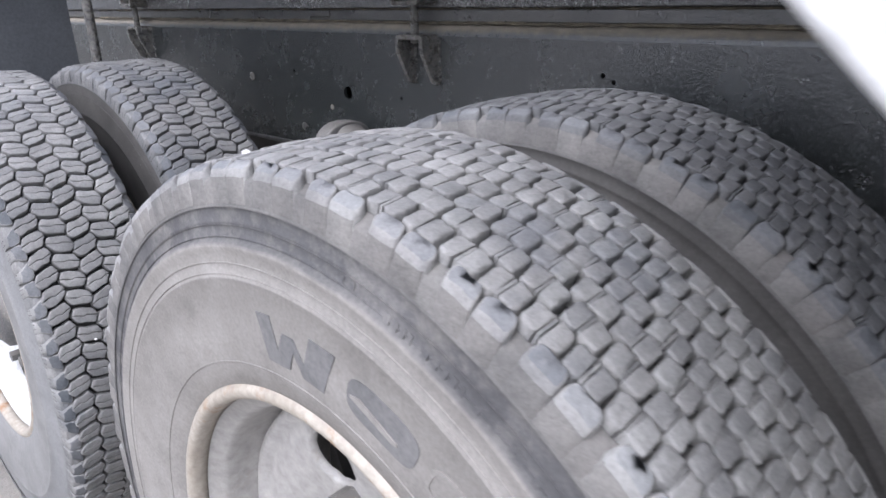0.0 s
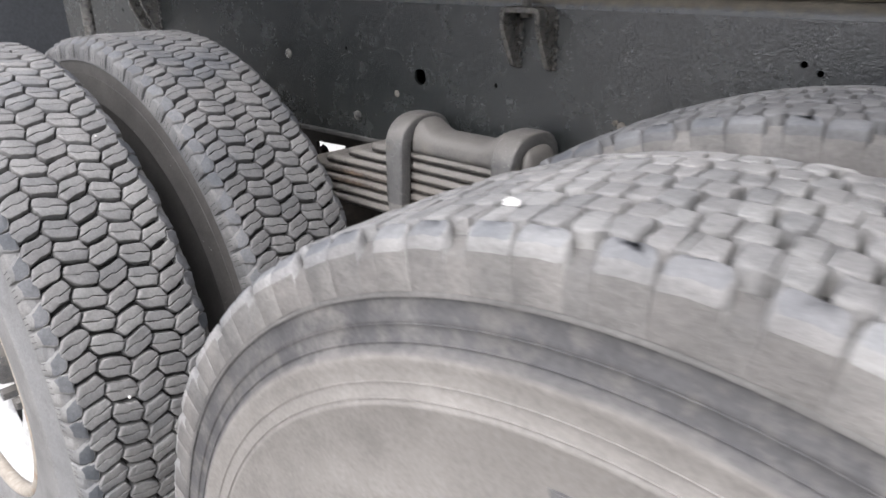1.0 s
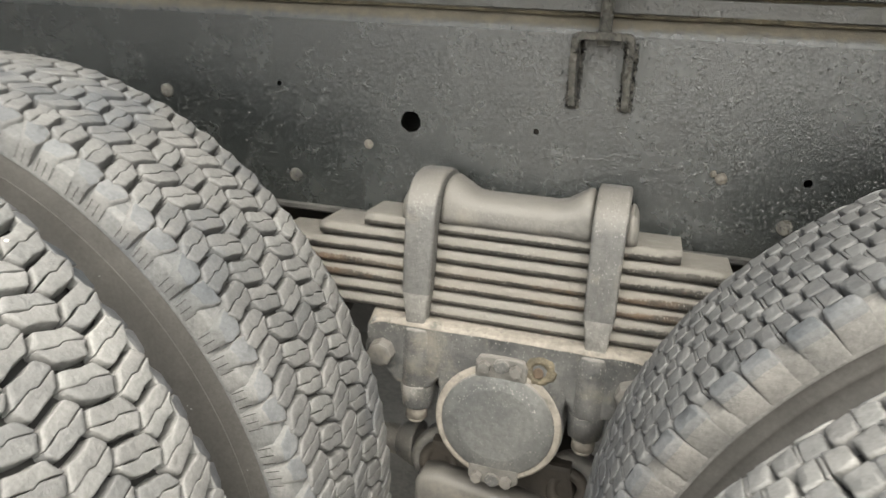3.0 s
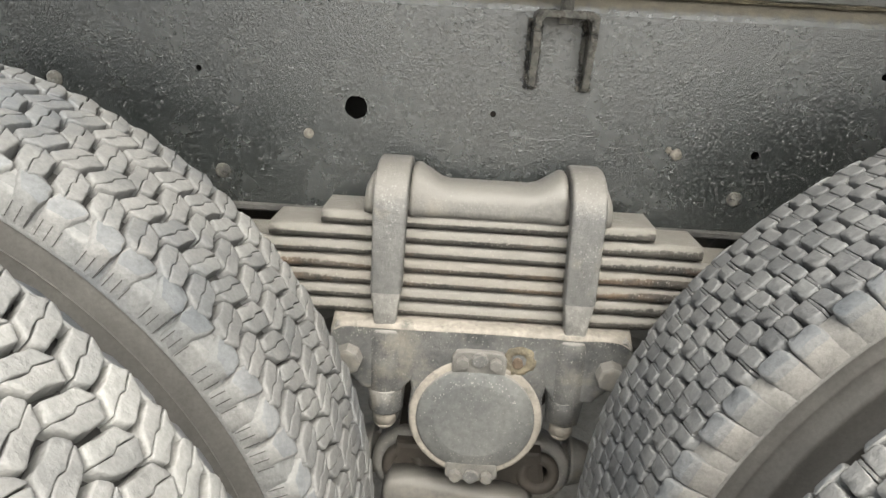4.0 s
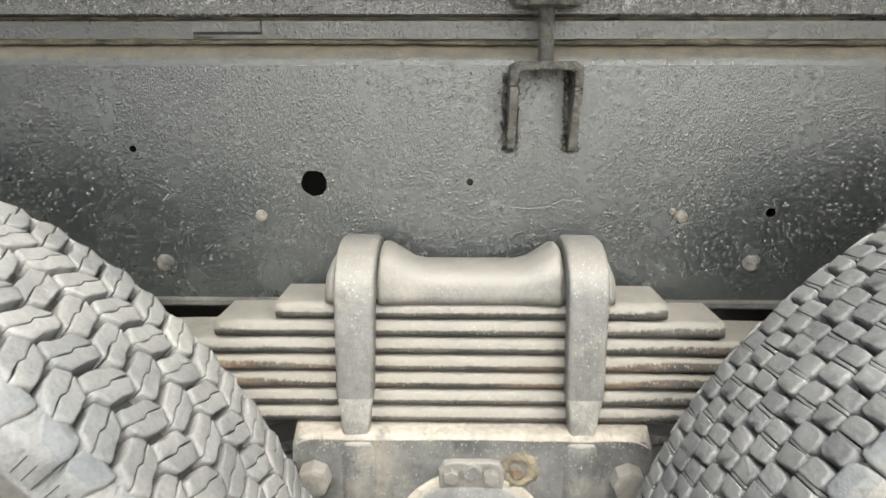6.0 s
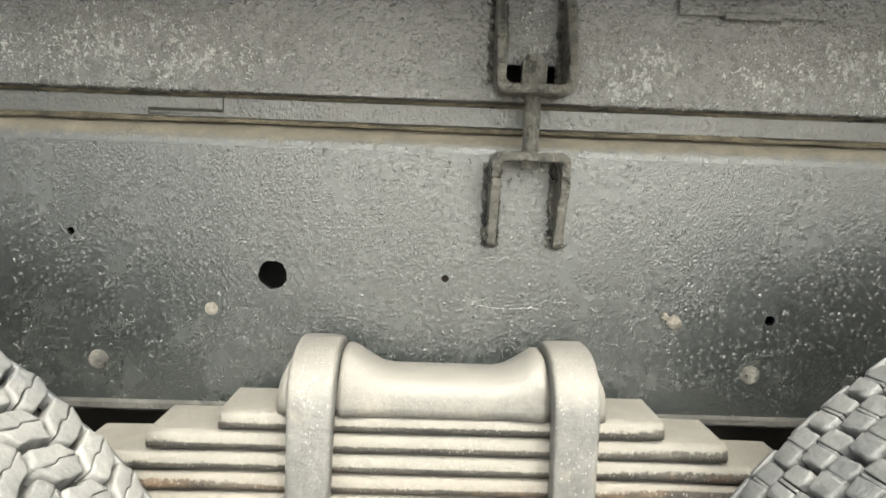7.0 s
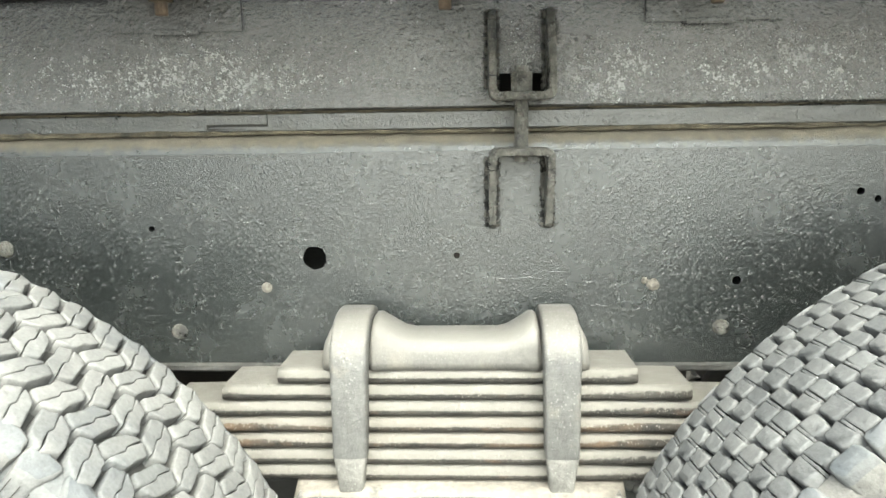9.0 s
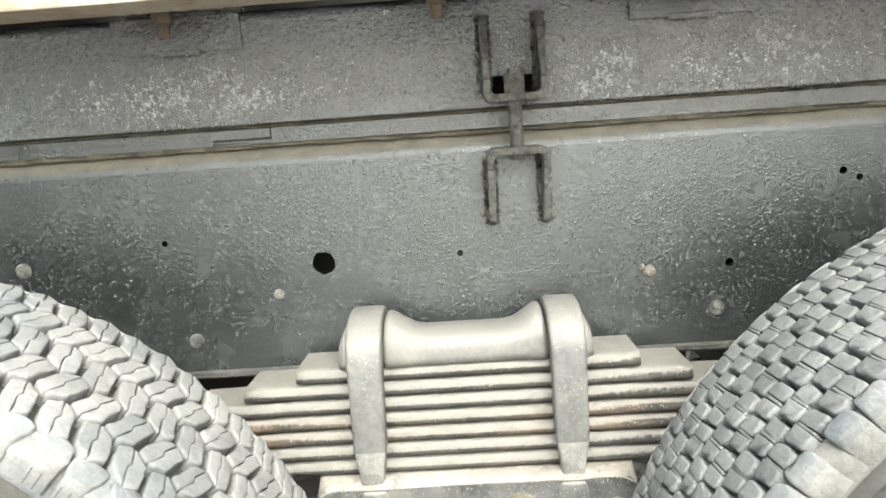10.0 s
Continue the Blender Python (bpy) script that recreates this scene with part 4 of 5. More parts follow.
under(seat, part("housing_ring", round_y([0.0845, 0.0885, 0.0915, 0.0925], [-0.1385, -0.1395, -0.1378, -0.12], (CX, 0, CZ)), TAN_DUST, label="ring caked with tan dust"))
cap = under(seat, part("grease_cap", round_y([0.055, 0.0575, 0.062, 0.079, 0.0815, 0.0815], [-0.1455, -0.1455, -0.1435, -0.1428, -0.1408, -0.132], (CX, 0, CZ)), CAP_PAINT, label="round grey grease cap"))
for zc, zt, s in ((CZ + 0.0915, 0.761, 1), (CZ - 0.0885, 0.556, -1)):
    o = [(CX - 0.036, zc - s * 0.02), (CX - 0.037, zc + s * 0.003), (CX - 0.031, zt - s * 0.002), (CX - 0.02, zt), (CX + 0.02, zt), (CX + 0.031, zt - s * 0.002), (CX + 0.037, zc + s * 0.003), (CX + 0.036, zc - s * 0.02)]
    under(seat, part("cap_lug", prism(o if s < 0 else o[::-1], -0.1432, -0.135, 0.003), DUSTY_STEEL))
    under(seat, part("lug_boss", jitter(cylinder((CX, -0.147, zc + s * 0.002), (CX, -0.142, zc + s * 0.002), 0.011, 14, bevel=0.002), 0.0005, 8), CASTING))
    for dx in (-0.0225, 0.0215):
        under(seat, part("cap_bolt", cylinder((CX + dx, -0.154, zc - s * 0.001), (CX + dx, -0.144, zc - s * 0.001), 0.0088, 6, bevel=0.001), DUSTY_STEEL))
bm = lathe([(-0.129, 0.024), (-0.1385, 0.021), (-0.141, 0.017), (-0.140, 0.0125), (-0.1365, 0.009), (-0.134, 0.0)], 22)
for v in bm.verts:
    k = 1 + 0.16 * noise.noise((v.co.x * 130, v.co.y * 40, v.co.z * 130))
    v.co = Vector((0.066 + v.co.x * k, v.co.y + 0.0012 * noise.noise((v.co.x * 200, 3, v.co.z * 200)), 0.748 + v.co.z * k))
under(seat, part("grease_plug_boss", bm, SEAM_DIRT, label="cratered crust of brown dirt round the grease plug"))
under(seat, part("grease_plug", jitter(cylinder((0.064, -0.1425, 0.745), (0.064, -0.133, 0.745), 0.0075, 7, bevel=0.001), 0.0008, 6), RUST))
under(seat, part("trunnion_tube", cylinder((CX, 0.02, CZ), (CX, 0.85, CZ), 0.075, 28), AXLE))

# ---------------- torque rods ----------------
rods = thing("torque_rods", "dusty brown torque rod eyes bolted below the trunnion", "torque rod", (0, 0, 0.42))


def eye_ring(x, y, z, r, w, mat=CASTING):
    bm = lathe([(-w, r * 0.5), (-w, r * 0.86), (-w * 0.8, r), (w * 0.8, r), (w, r * 0.86), (w, r * 0.5)], 30, close=True)
    bmesh.ops.rotate(bm, verts=bm.verts, cent=(0, 0, 0), matrix=Matrix.Rotation(radians(-16), 3, "X"))
    for v in bm.verts:
        v.co += Vector((x, y, z))
    return bm


for x, z, s in ((-0.088, 0.512, -1), (0.118, 0.512, 1)):
    under(rods, part("rod_eye", eye_ring(x, -0.03, z, 0.05, 0.032), CASTING))
    under(rods, part("bushing", eye_ring(x, -0.045, z + 0.002, 0.033, 0.03), AXLE))
    under(rods, part("rod", cylinder((x + s * 0.04, -0.01, z - 0.004), (x + s * 0.5, 0.03, z - 0.03), 0.026, 24), CASTING, smooth=True))
    under(rods, part("rod_collar", cylinder((x + s * 0.05, -0.01, z - 0.003), (x + s * 0.085, -0.008, z - 0.005), 0.042, 24, r2=0.028, bevel=0.005), CASTING, smooth=True))
o = [(-0.115, 0.505), (-0.105, 0.522), (-0.075, 0.526), (0.03, 0.512), (0.10, 0.497), (0.112, 0.484), (0.1, 0.47), (0.0, 0.468), (-0.07, 0.462), (-0.1, 0.452), (-0.115, 0.468)]
under(rods, part("clamp_plate", prism(o[::-1], -0.112, -0.07, 0.012, 3), DUSTY_STEEL, smooth=True))
for x, z in ((-0.092, 0.463), (0.09, 0.487)):
    under(rods, part("clamp_bolt", cylinder((x, -0.125, z), (x, -0.11, z), 0.0125, 6, bevel=0.001), DUSTY_STEEL))
under(rods, part("lower_bracket", prism([(-0.13, 0.40), (-0.1, 0.56), (0.12, 0.56), (0.15, 0.40)], -0.07, 0.12, 0.008), AXLE))

# hanger between the rail and the trunnion
hanger = thing("trunnion_hanger", "dark brown cast hanger below the chassis rail", "hanger bracket", (0.01, 0.06, 0.56))
under(hanger, part("plate", prism([(-0.27, 0.896), (-0.25, 0.82), (-0.12, 0.6), (-0.08, 0.55), (0.1, 0.55), (0.14, 0.6), (0.27, 0.82), (0.29, 0.896)], 0.022, 0.1, 0.006), AXLE))
# dark plate added to block the bright background; its notch leaves the daylight patch
mask_outline = [(-1.2, 0.895), (0.4, 0.895), (0.4, 0.67), (-0.78, 0.68), (-0.75, 0.735), (-0.735, 0.772), (-0.866, 0.768), (-0.858, 0.72), (-0.875, 0.68), (-1.2, 0.67)]
under(hanger, part("mask_plate", prism(mask_outline, 0.272, 0.282), AXLE))
under(hanger, part("mask_spacer", box(-0.06, 0.08, 0.1005, 0.2715, 0.72, 0.84, 0.004), AXLE))
under(hanger, part("mask_knob", jitter(cylinder((-0.838, 0.262, 0.735), (-0.836, 0.281, 0.742), 0.02, 9, bevel=0.004), 0.0025, 3), AXLE))
for bx in (-0.22, -0.12, 0.14, 0.24):
    under(hanger, part("bolt", cylinder((bx, 0.05, 0.86), (bx, 0.016, 0.86), 0.014, 6, bevel=0.001), AXLE))

# ---------------- axles and the far side ----------------
for x, z in ((-0.667, 0.574), (0.688, 0.605)):
    ax = thing("drive_axle", "dark oily axle housing running across the truck", "axle", (x, 0.5, z - 0.16), group="axles")
    under(ax, part("tube", cylinder((x, -0.17, z), (x, 1.15, z), 0.075, 28), AXLE))
    bm = bmesh.new()
    bmesh.ops.create_uvsphere(bm, u_segments=24, v_segments=14, radius=0.2)
    for v in bm.verts:
        v.co = Vector((v.co.x * 1.0 + x, v.co.y * 0.75 + 0.5, v.co.z * 0.95 + z))
    under(ax, part("differential", bm, AXLE, smooth=True))
    under(ax, part("brake_drum", cylinder((x, -0.2, z), (x, -0.12, z), 0.2, 40, bevel=0.006), AXLE))
far = thing("far_chassis_rail", "dark painted chassis rail on the other side", "chassis rail", (0, 0.92, 0.9))
under(far, part("web", box(RAIL_X0, RAIL_X1, 0.92, 0.93, 0.9, 1.39, 0.002), RAIL))
under(far, part("crossmember", box(-0.1, 0.12, 0.012, 0.919, 0.93, 1.15, 0.006), AXLE))


# ---------------- wheels ----------------
RA, RB = 0.557, 0.540
HALF_A, HALF_B = 0.1185, 0.1105


def side_profile(R, half):
    """(half width, radius) of one sidewall from the bead to the shoulder."""
    k, d = R - 0.540, half - 0.1105
    if R == RA:
        return [(0.086, 0.2895), (0.095, 0.2945), (0.109, 0.3065), (0.1185, 0.345), (0.1245, 0.39), (0.1262, 0.43), (0.1262, 0.4405), (0.1272, 0.4425), (0.1272, 0.4455),
                (0.1258, 0.4475), (0.1238, 0.475), (0.1205, 0.499), (0.1195, 0.512), (0.1175, 0.5165), (0.1110, 0.527), (0.1015, 0.5355)]
    return [(0.086, 0.2895), (0.095, 0.2945), (0.106 + d * 0.3, 0.3065), (0.1135 + d * 0.6, 0.335 + k * 0.3), (0.1165 + d, 0.37 + k * 0.5), (0.1172 + d, 0.423 + k), (0.1182 + d, 0.4245 + k),
            (0.1182 + d, 0.4275 + k), (0.1170 + d, 0.429 + k), (0.1172 + d, 0.452 + k), (0.1192 + d, 0.4565 + k), (0.1185 + d, 0.4615 + k), (0.1148 + d, 0.4645 + k), (0.1132 + d, 0.474 + k),
            (0.1128 + d, 0.4785 + k), (0.1137 + d, 0.480 + k), (0.1122 + d, 0.482 + k), (0.1118 + d, 0.493 + k), (0.1125 + d, 0.4965 + k), (0.1095 + d, 0.499 + k), (0.1030 + d, 0.510 + k), (0.0935 + d, 0.5185 + k)]


def sidewall_y(r, R=RB, half=HALF_B):
    pts = side_profile(R, half)
    for (y0, r0), (y1, r1) in zip(pts, pts[1:]):
        if r <= r1:
            return -(y0 + (y1 - y0) * (r - r0) / (r1 - r0))
    return -0.0935


def crown(v, R, half):
    f = abs(v) / half
    if half == HALF_A:
        return R - 0.0045 * f ** 3 - 0.0095 * max(0.0, (f - 0.8) / 0.2) ** 1.6
    return R - 0.0045 * f ** 3 - 0.0075 * max(0.0, (f - 0.84) / 0.16) ** 2


def carcass(R, half):
    """Tyre body: beads, sidewalls with moulded rings, shoulder and the floor of the grooves."""
    side = side_profile(R, half)
    prof = [(-v, r) for v, r in side] + [(-0.08, R - 0.0155), (-0.04, R - 0.0140), (0, R - 0.0135), (0.04, R - 0.0140), (0.08, R - 0.0155)] + side[::-1]
    k = len(side)
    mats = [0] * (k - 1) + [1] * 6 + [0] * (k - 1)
    return lathe(prof, 192, mats=mats[: len(prof) - 1])


def rounded(poly, cut, rng):
    """The outline with its free corners cut back and its long free edges bowed a little; flags tell which points lie on a slit."""
    n, pts = len(poly), []
    for i in range(n):
        p, q, o = poly[i], poly[(i + 1) % n], poly[i - 1]
        if i in cut:
            pts.append((*p, True))
        else:
            for e in (o, q):
                d = math.hypot(e[0] - p[0], e[1] - p[1]) or 1.0
                k = min(0.0017, 0.25 * d) / d
                pts.append((p[0] + (e[0] - p[0]) * k + rng.uniform(-0.0004, 0.0004), p[1] + (e[1] - p[1]) * k, False))
        d = math.hypot(q[0] - p[0], q[1] - p[1])
        if d > 0.011 and not (i in cut and (i + 1) % n in cut):
            k = rng.uniform(0.4, 0.6)
            w = rng.uniform(-0.0008, 0.0008) / d
            pts.append((p[0] + (q[0] - p[0]) * k + (q[1] - p[1]) * w, p[1] + (q[1] - p[1]) * k - (q[0] - p[0]) * w, False))
    return pts


def block(bm, poly, rng, R, half, top=0.0, drop=0.015, inset=0.0016, lug=0, cut=(), mat=0):
    """One tread block: an outline of (u, v) with sloping flanks, a rounded worn rim and a slightly lumpy top. lug: -1 or 1 runs
    its outer flank down the shoulder. cut: the outline's points that lie on a narrow slit and keep a sharp edge."""
    pts = rounded(poly, cut, rng)
    n = len(pts)
    cu, cv = sum(p[0] for p in pts) / n, sum(p[1] for p in pts) / n
    if sum(pts[i][0] * pts[(i + 1) % n][1] - pts[(i + 1) % n][0] * pts[i][1] for i in range(n)) < 0:
        pts.reverse()
    tu, tv = rng.uniform(-0.025, 0.025), rng.uniform(-0.025, 0.025)
    base = crown(cv, R, half)
    lean = (crown(cv + 0.004, R, half) - crown(cv - 0.004, R, half)) / 0.008
    edges = [lug and lug * v > half - 0.003 for u, v, sharp in pts]
    levels = []
    for kind in range(5):
        ring = []
        for (u, v, sharp), edge in zip(pts, edges):
            du, dv = u - cu, v - cv
            length = math.hypot(du, dv) or 1.0
            grow = 0.0 if sharp else (0.0014, 0.0, -inset * 0.25, -inset * 0.9, 0.0)[kind]
            uu, vv = u + du / length * grow, v + dv / length * grow
            if kind == 4:
                k = 0.74 if not sharp else 0.8
                uu, vv = cu + du * k, cv + dv * k
            r = base + lean * (vv - cv) + top + tu * (uu - cu) + tv * (vv - cv)
            if kind == 0:
                r = crown(vv, R, half) - drop
                if edge:
                    vv, r = lug * (half + 0.0028), R - 0.0415
            elif kind == 1:
                r -= 0.0005 if sharp else 0.0029
                if edge:
                    vv += lug * 0.0014
                    r -= 0.0058 if half == HALF_A else 0.0038
            elif kind == 2:
                r -= 0.0003 if sharp else 0.0011
                if edge:
                    r -= 0.0012
            elif kind == 3:
                r -= 0.0001 if sharp else 0.00025
            r += rng.uniform(-0.0003, 0.0003) if kind in (0, 1, 4) and not sharp else 0.0
            a = uu / R
            ring.append(bm.verts.new((r * math.cos(a), vv, r * math.sin(a))))
        levels.append(ring)
    for q, (a, b) in enumerate(zip(levels, levels[1:])):
        for i in range(n):
            j = (i + 1) % n
            down = q == 0 and edges[i] and edges[j]
            f = bm.faces.new((a[i], a[j], b[j], b[i]))
            f.smooth = not (pts[i][2] and pts[j][2] and q < 2)
            f.material_index = 2 if down and mat == 0 else mat
            if q == 3 and lug and mat == 0:
                f.material_index = 3
    f = bm.faces.new(levels[-1])
    f.smooth = True
    f.material_index = 3 if lug and mat == 0 else mat


def slit(bm, R, half, u, side, width=0.0009):
    """A thin strip down the flank of a shoulder lug, coloured dark as the shade in a sipe."""
    r0 = crown(half, R, half) - 0.0075
    rows = []
    for f in (0.1, 0.5, 0.9):
        v = half + 0.0014 + 0.0014 * f + 0.0005
        r = r0 + (R - 0.0415 - r0) * f
        rows.append([bm.verts.new((r * math.cos((u + d) / R), side * v, r * math.sin((u + d) / R))) for d in (-width / 2, width / 2)])
    for a, b in zip(rows, rows[1:]):
        f = bm.faces.new((a[0], a[1], b[1], b[0]))
        f.material_index = 1


def wob(rng, poly, s):
    return [(u + rng.uniform(-s, s), v + rng.uniform(-s, s)) for u, v in poly]


def tread_hex(R, half):
    """Winter-type tread: five rows of interlocking six-sided blocks, each cut by a kinked sipe, with paired shoulder lugs."""
    bm = bmesh.new()
    rng = random.Random(11)
    count = 98
    p = 2 * math.pi * R / count
    cols, w, e = 5, 0.0408, 0.008
    slants = (0.31, -0.22, 0.29, -0.23, 0.31)
    offset = (0.0, -0.42, -0.8, -1.25, -1.66)
    for i in range(count):
        for c in range(cols):
            v0 = (c - 2) * w
            u0 = p * (i + offset[c])
            s = slants[c]
            g, h = 0.0032, 0.0011 + (0.0011 if c == 0 else 0)
            hu, hv, ex = p / 2 - g, w / 2, e / 2
            z = 0.0026 * (1 if c % 2 else -1)
            k = 0.00045
            j1, j2, j3, j4 = (rng.uniform(-0.0013, 0.0013) for _ in range(4))
            front = [(hu, -hv + ex + h), (hu + j1, 0.002), (hu, hv - ex - h), (hu * 0.5, hv - h + j2), (k, hv + ex - h), (k + z * 0.6, hv * 0.15), (k - z * 0.6, -hv * 0.15), (k, -hv - ex + h)]
            back = [(-k, -hv - ex + h), (-k - z * 0.6, -hv * 0.15), (-k + z * 0.6, hv * 0.15), (-k, hv + ex - h), (-hu * 0.5, hv - h + j3), (-hu, hv - ex - h), (-hu + j4, -0.002), (-hu, -hv + ex + h)]
            top = rng.uniform(-0.0011, 0.0007)
            shift = [(rng.uniform(-0.0018, 0.0018), rng.uniform(-0.0014, 0.0014)) for _ in range(8)]
            for q, cut in ((front, (5, 6)), (back, (1, 2))):
                q = [(u0 + u + s * v, v0 + v) for u, v in q]
                keep = (4, 5, 6, 7) if cut == (5, 6) else (0, 1, 2, 3)
                q = [(u + (0 if n in keep else shift[n][0]), v + (0 if n in keep else shift[n][1])) for n, (u, v) in enumerate(q)]
                block(bm, q, rng, R, half, top + rng.uniform(-0.0003, 0.0003), inset=0.0014, cut=cut)
        for side in (-1, 1):
            first = i % 2 == 0
            gap = 0.0085
            a, b = (gap, p - 0.0004)
            u0 = p * i + (0 if side < 0 else p * (offset[4] + 2))
            vi = 2.5 * w - 0.0035
            sl = 0.16
            q = [(a + 0.004, half), (a, half - 0.006), (0.0042, vi + 0.008), (0.002, vi + 0.001), ((a + b) / 2 + 0.001, vi - 0.002), (b - 0.001, vi + 0.002), (b, half - 0.007), (b - 0.003, half)]
            cut = (6, 7)
            if not first:
                q = [(p - u, v) for u, v in q]
            q = [(u0 + u + sl * (half - v), side * v) for u, v in q]
            block(bm, q, rng, R, half, rng.uniform(-0.0026, -0.001), inset=0.0028, lug=side, cut=cut)
            lo = 0.0105 if first else 0.0035
            for n in range(3):
                slit(bm, R, half, u0 + lo + n * (p - 0.0155) / 2.2, side)
            if first:
                q = [(-gap - 0.004, half), (-gap - 0.003, vi - 0.001), (gap + 0.003, vi - 0.001), (gap + 0.004, half)]
                block(bm, [(u0 + u + sl * (half - v), side * v) for u, v in q], rng, R, half, -0.0085, inset=0.001, drop=0.018, lug=side, mat=2)
    return bm


def tread_rib(R, half):
    """Traction tread: seven rows of small rounded blocks in twos, joined across twin sipes, with heavy paired shoulder lugs."""
    bm = bmesh.new()
    rng = random.Random(23)
    count = 86
    p = 2 * math.pi * R / count
    w = 0.0276
    for i in range(count):
        for c in range(7):
            v0 = (c - 3) * w
            u0 = p * (i - (0.33 if c % 2 else 0.0))
            s = 0.07
            g = 0.0021
            hv = w / 2 - 0.0011
            top = rng.uniform(-0.0008, 0.0006)
            for way in (-1, 1):
                a, b = 0.0020 * way, (p / 2 - g) * way
                m = 0.0026 * way
                q = [(a, -hv + 0.0004), (a, hv - 0.0004), (b - m, hv), (b + m * 0.2, hv - 0.0036), (b, -hv + 0.0036), (b - m, -hv)]
                q = [(u0 + u + s * v, v0 + v) for u, v in q]
                block(bm, wob(rng, q, 0.0012), rng, R, half, top + rng.uniform(-0.0007, 0.0007), inset=0.0017, cut=(0, 1))
            q = [(-0.0013, -hv + 0.001), (-0.0013, hv - 0.001), (0.0013, hv - 0.001), (0.0013, -hv + 0.001)]
            block(bm, [(u0 + u + s * v, v0 + v) for u, v in q], rng, R, half, top - 0.0006, inset=0.0002, drop=0.012, cut=(0, 1, 2, 3))
        for side in (-1, 1):
            first = i % 2 == 0
            gap = 0.008
            u0 = p * (i + 0.1)
            vi = 3.5 * w - 0.0003
            mid = p / 2 + 0.002
            q = [(gap + 0.001, half), (gap - 0.001, vi + 0.006), (gap + 0.002, vi + 0.0008), (mid, vi + 0.0002), (p - 0.004, vi + 0.001), (p - 0.0008, vi + 0.006), (p - 0.0008, half)]
            if not first:
                q = [(p - u, v) for u, v in q]
            q = [(u0 + u - 0.12 * (v - vi), side * v) for u, v in q]
            block(bm, wob(rng, q, 0.0006), rng, R, half, rng.uniform(-0.0008, 0.0004), inset=0.0022, lug=side)
            if first:
                q = [(-gap - 0.003, half), (-gap - 0.004, vi - 0.0012), (gap + 0.004, vi - 0.0012), (gap + 0.003, half)]
                block(bm, [(u0 + u - 0.12 * (v - vi), side * v) for u, v in q], rng, R, half, -0.0105, inset=0.001, drop=0.018, lug=side, mat=2)
    return bm


def arc_shape(bm, r0, r1, a0, a1, y, depth, steps=10):
    """A flat bar bent along the sidewall between two radii and two angles."""
    grid = []
    for i in range(steps + 1):
        a = radians(a0 + (a1 - a0) * i / steps + TURN_NEAR)
        grid.append([(r * math.cos(a), yy, r * math.sin(a)) for r, yy in ((r0, y[0]), (r1, y[1]))])
    top = [[bm.verts.new((x, yy - depth, z)) for x, yy, z in row] for row in grid]
    low = [[bm.verts.new((x, yy + 0.004, z)) for x, yy, z in row] for row in grid]
    for i in range(steps):
        bm.faces.new((top[i][0], top[i + 1][0], top[i + 1][1], top[i][1]))
        for k in (0, 1):
            bm.faces.new((top[i][k], low[i][k], low[i + 1][k], top[i + 1][k]))
    for i in (0, steps):
        bm.faces.new((top[i][0], top[i][1], low[i][1], low[i][0]))
    bmesh.ops.recalc_face_normals(bm, faces=bm.faces[:])
    return bm


def sidewall_polygon(bm, pts, depth=0.0012):
    """A raised flat shape on the outer sidewall, its outline given as (angle, radius)."""
    top, low = [], []
    for a, r in pts:
        x, z, y = r * math.cos(radians(a + TURN_NEAR)), r * math.sin(radians(a + TURN_NEAR)), sidewall_y(r)
        top.append(bm.verts.new((x, y - depth, z)))
        low.append(bm.verts.new((x, y + 0.003, z)))
    bmesh.ops.triangle_fill(bm, edges=[bm.edges.new((top[i], top[(i + 1) % len(top)])) for i in range(len(top))], use_beauty=True)
    for i in range(len(top)):
        j = (i + 1) % len(top)
        bm.faces.new((top[i], top[j], low[j], low[i]))
    bmesh.ops.recalc_face_normals(bm, faces=bm.faces[:])
    return bm


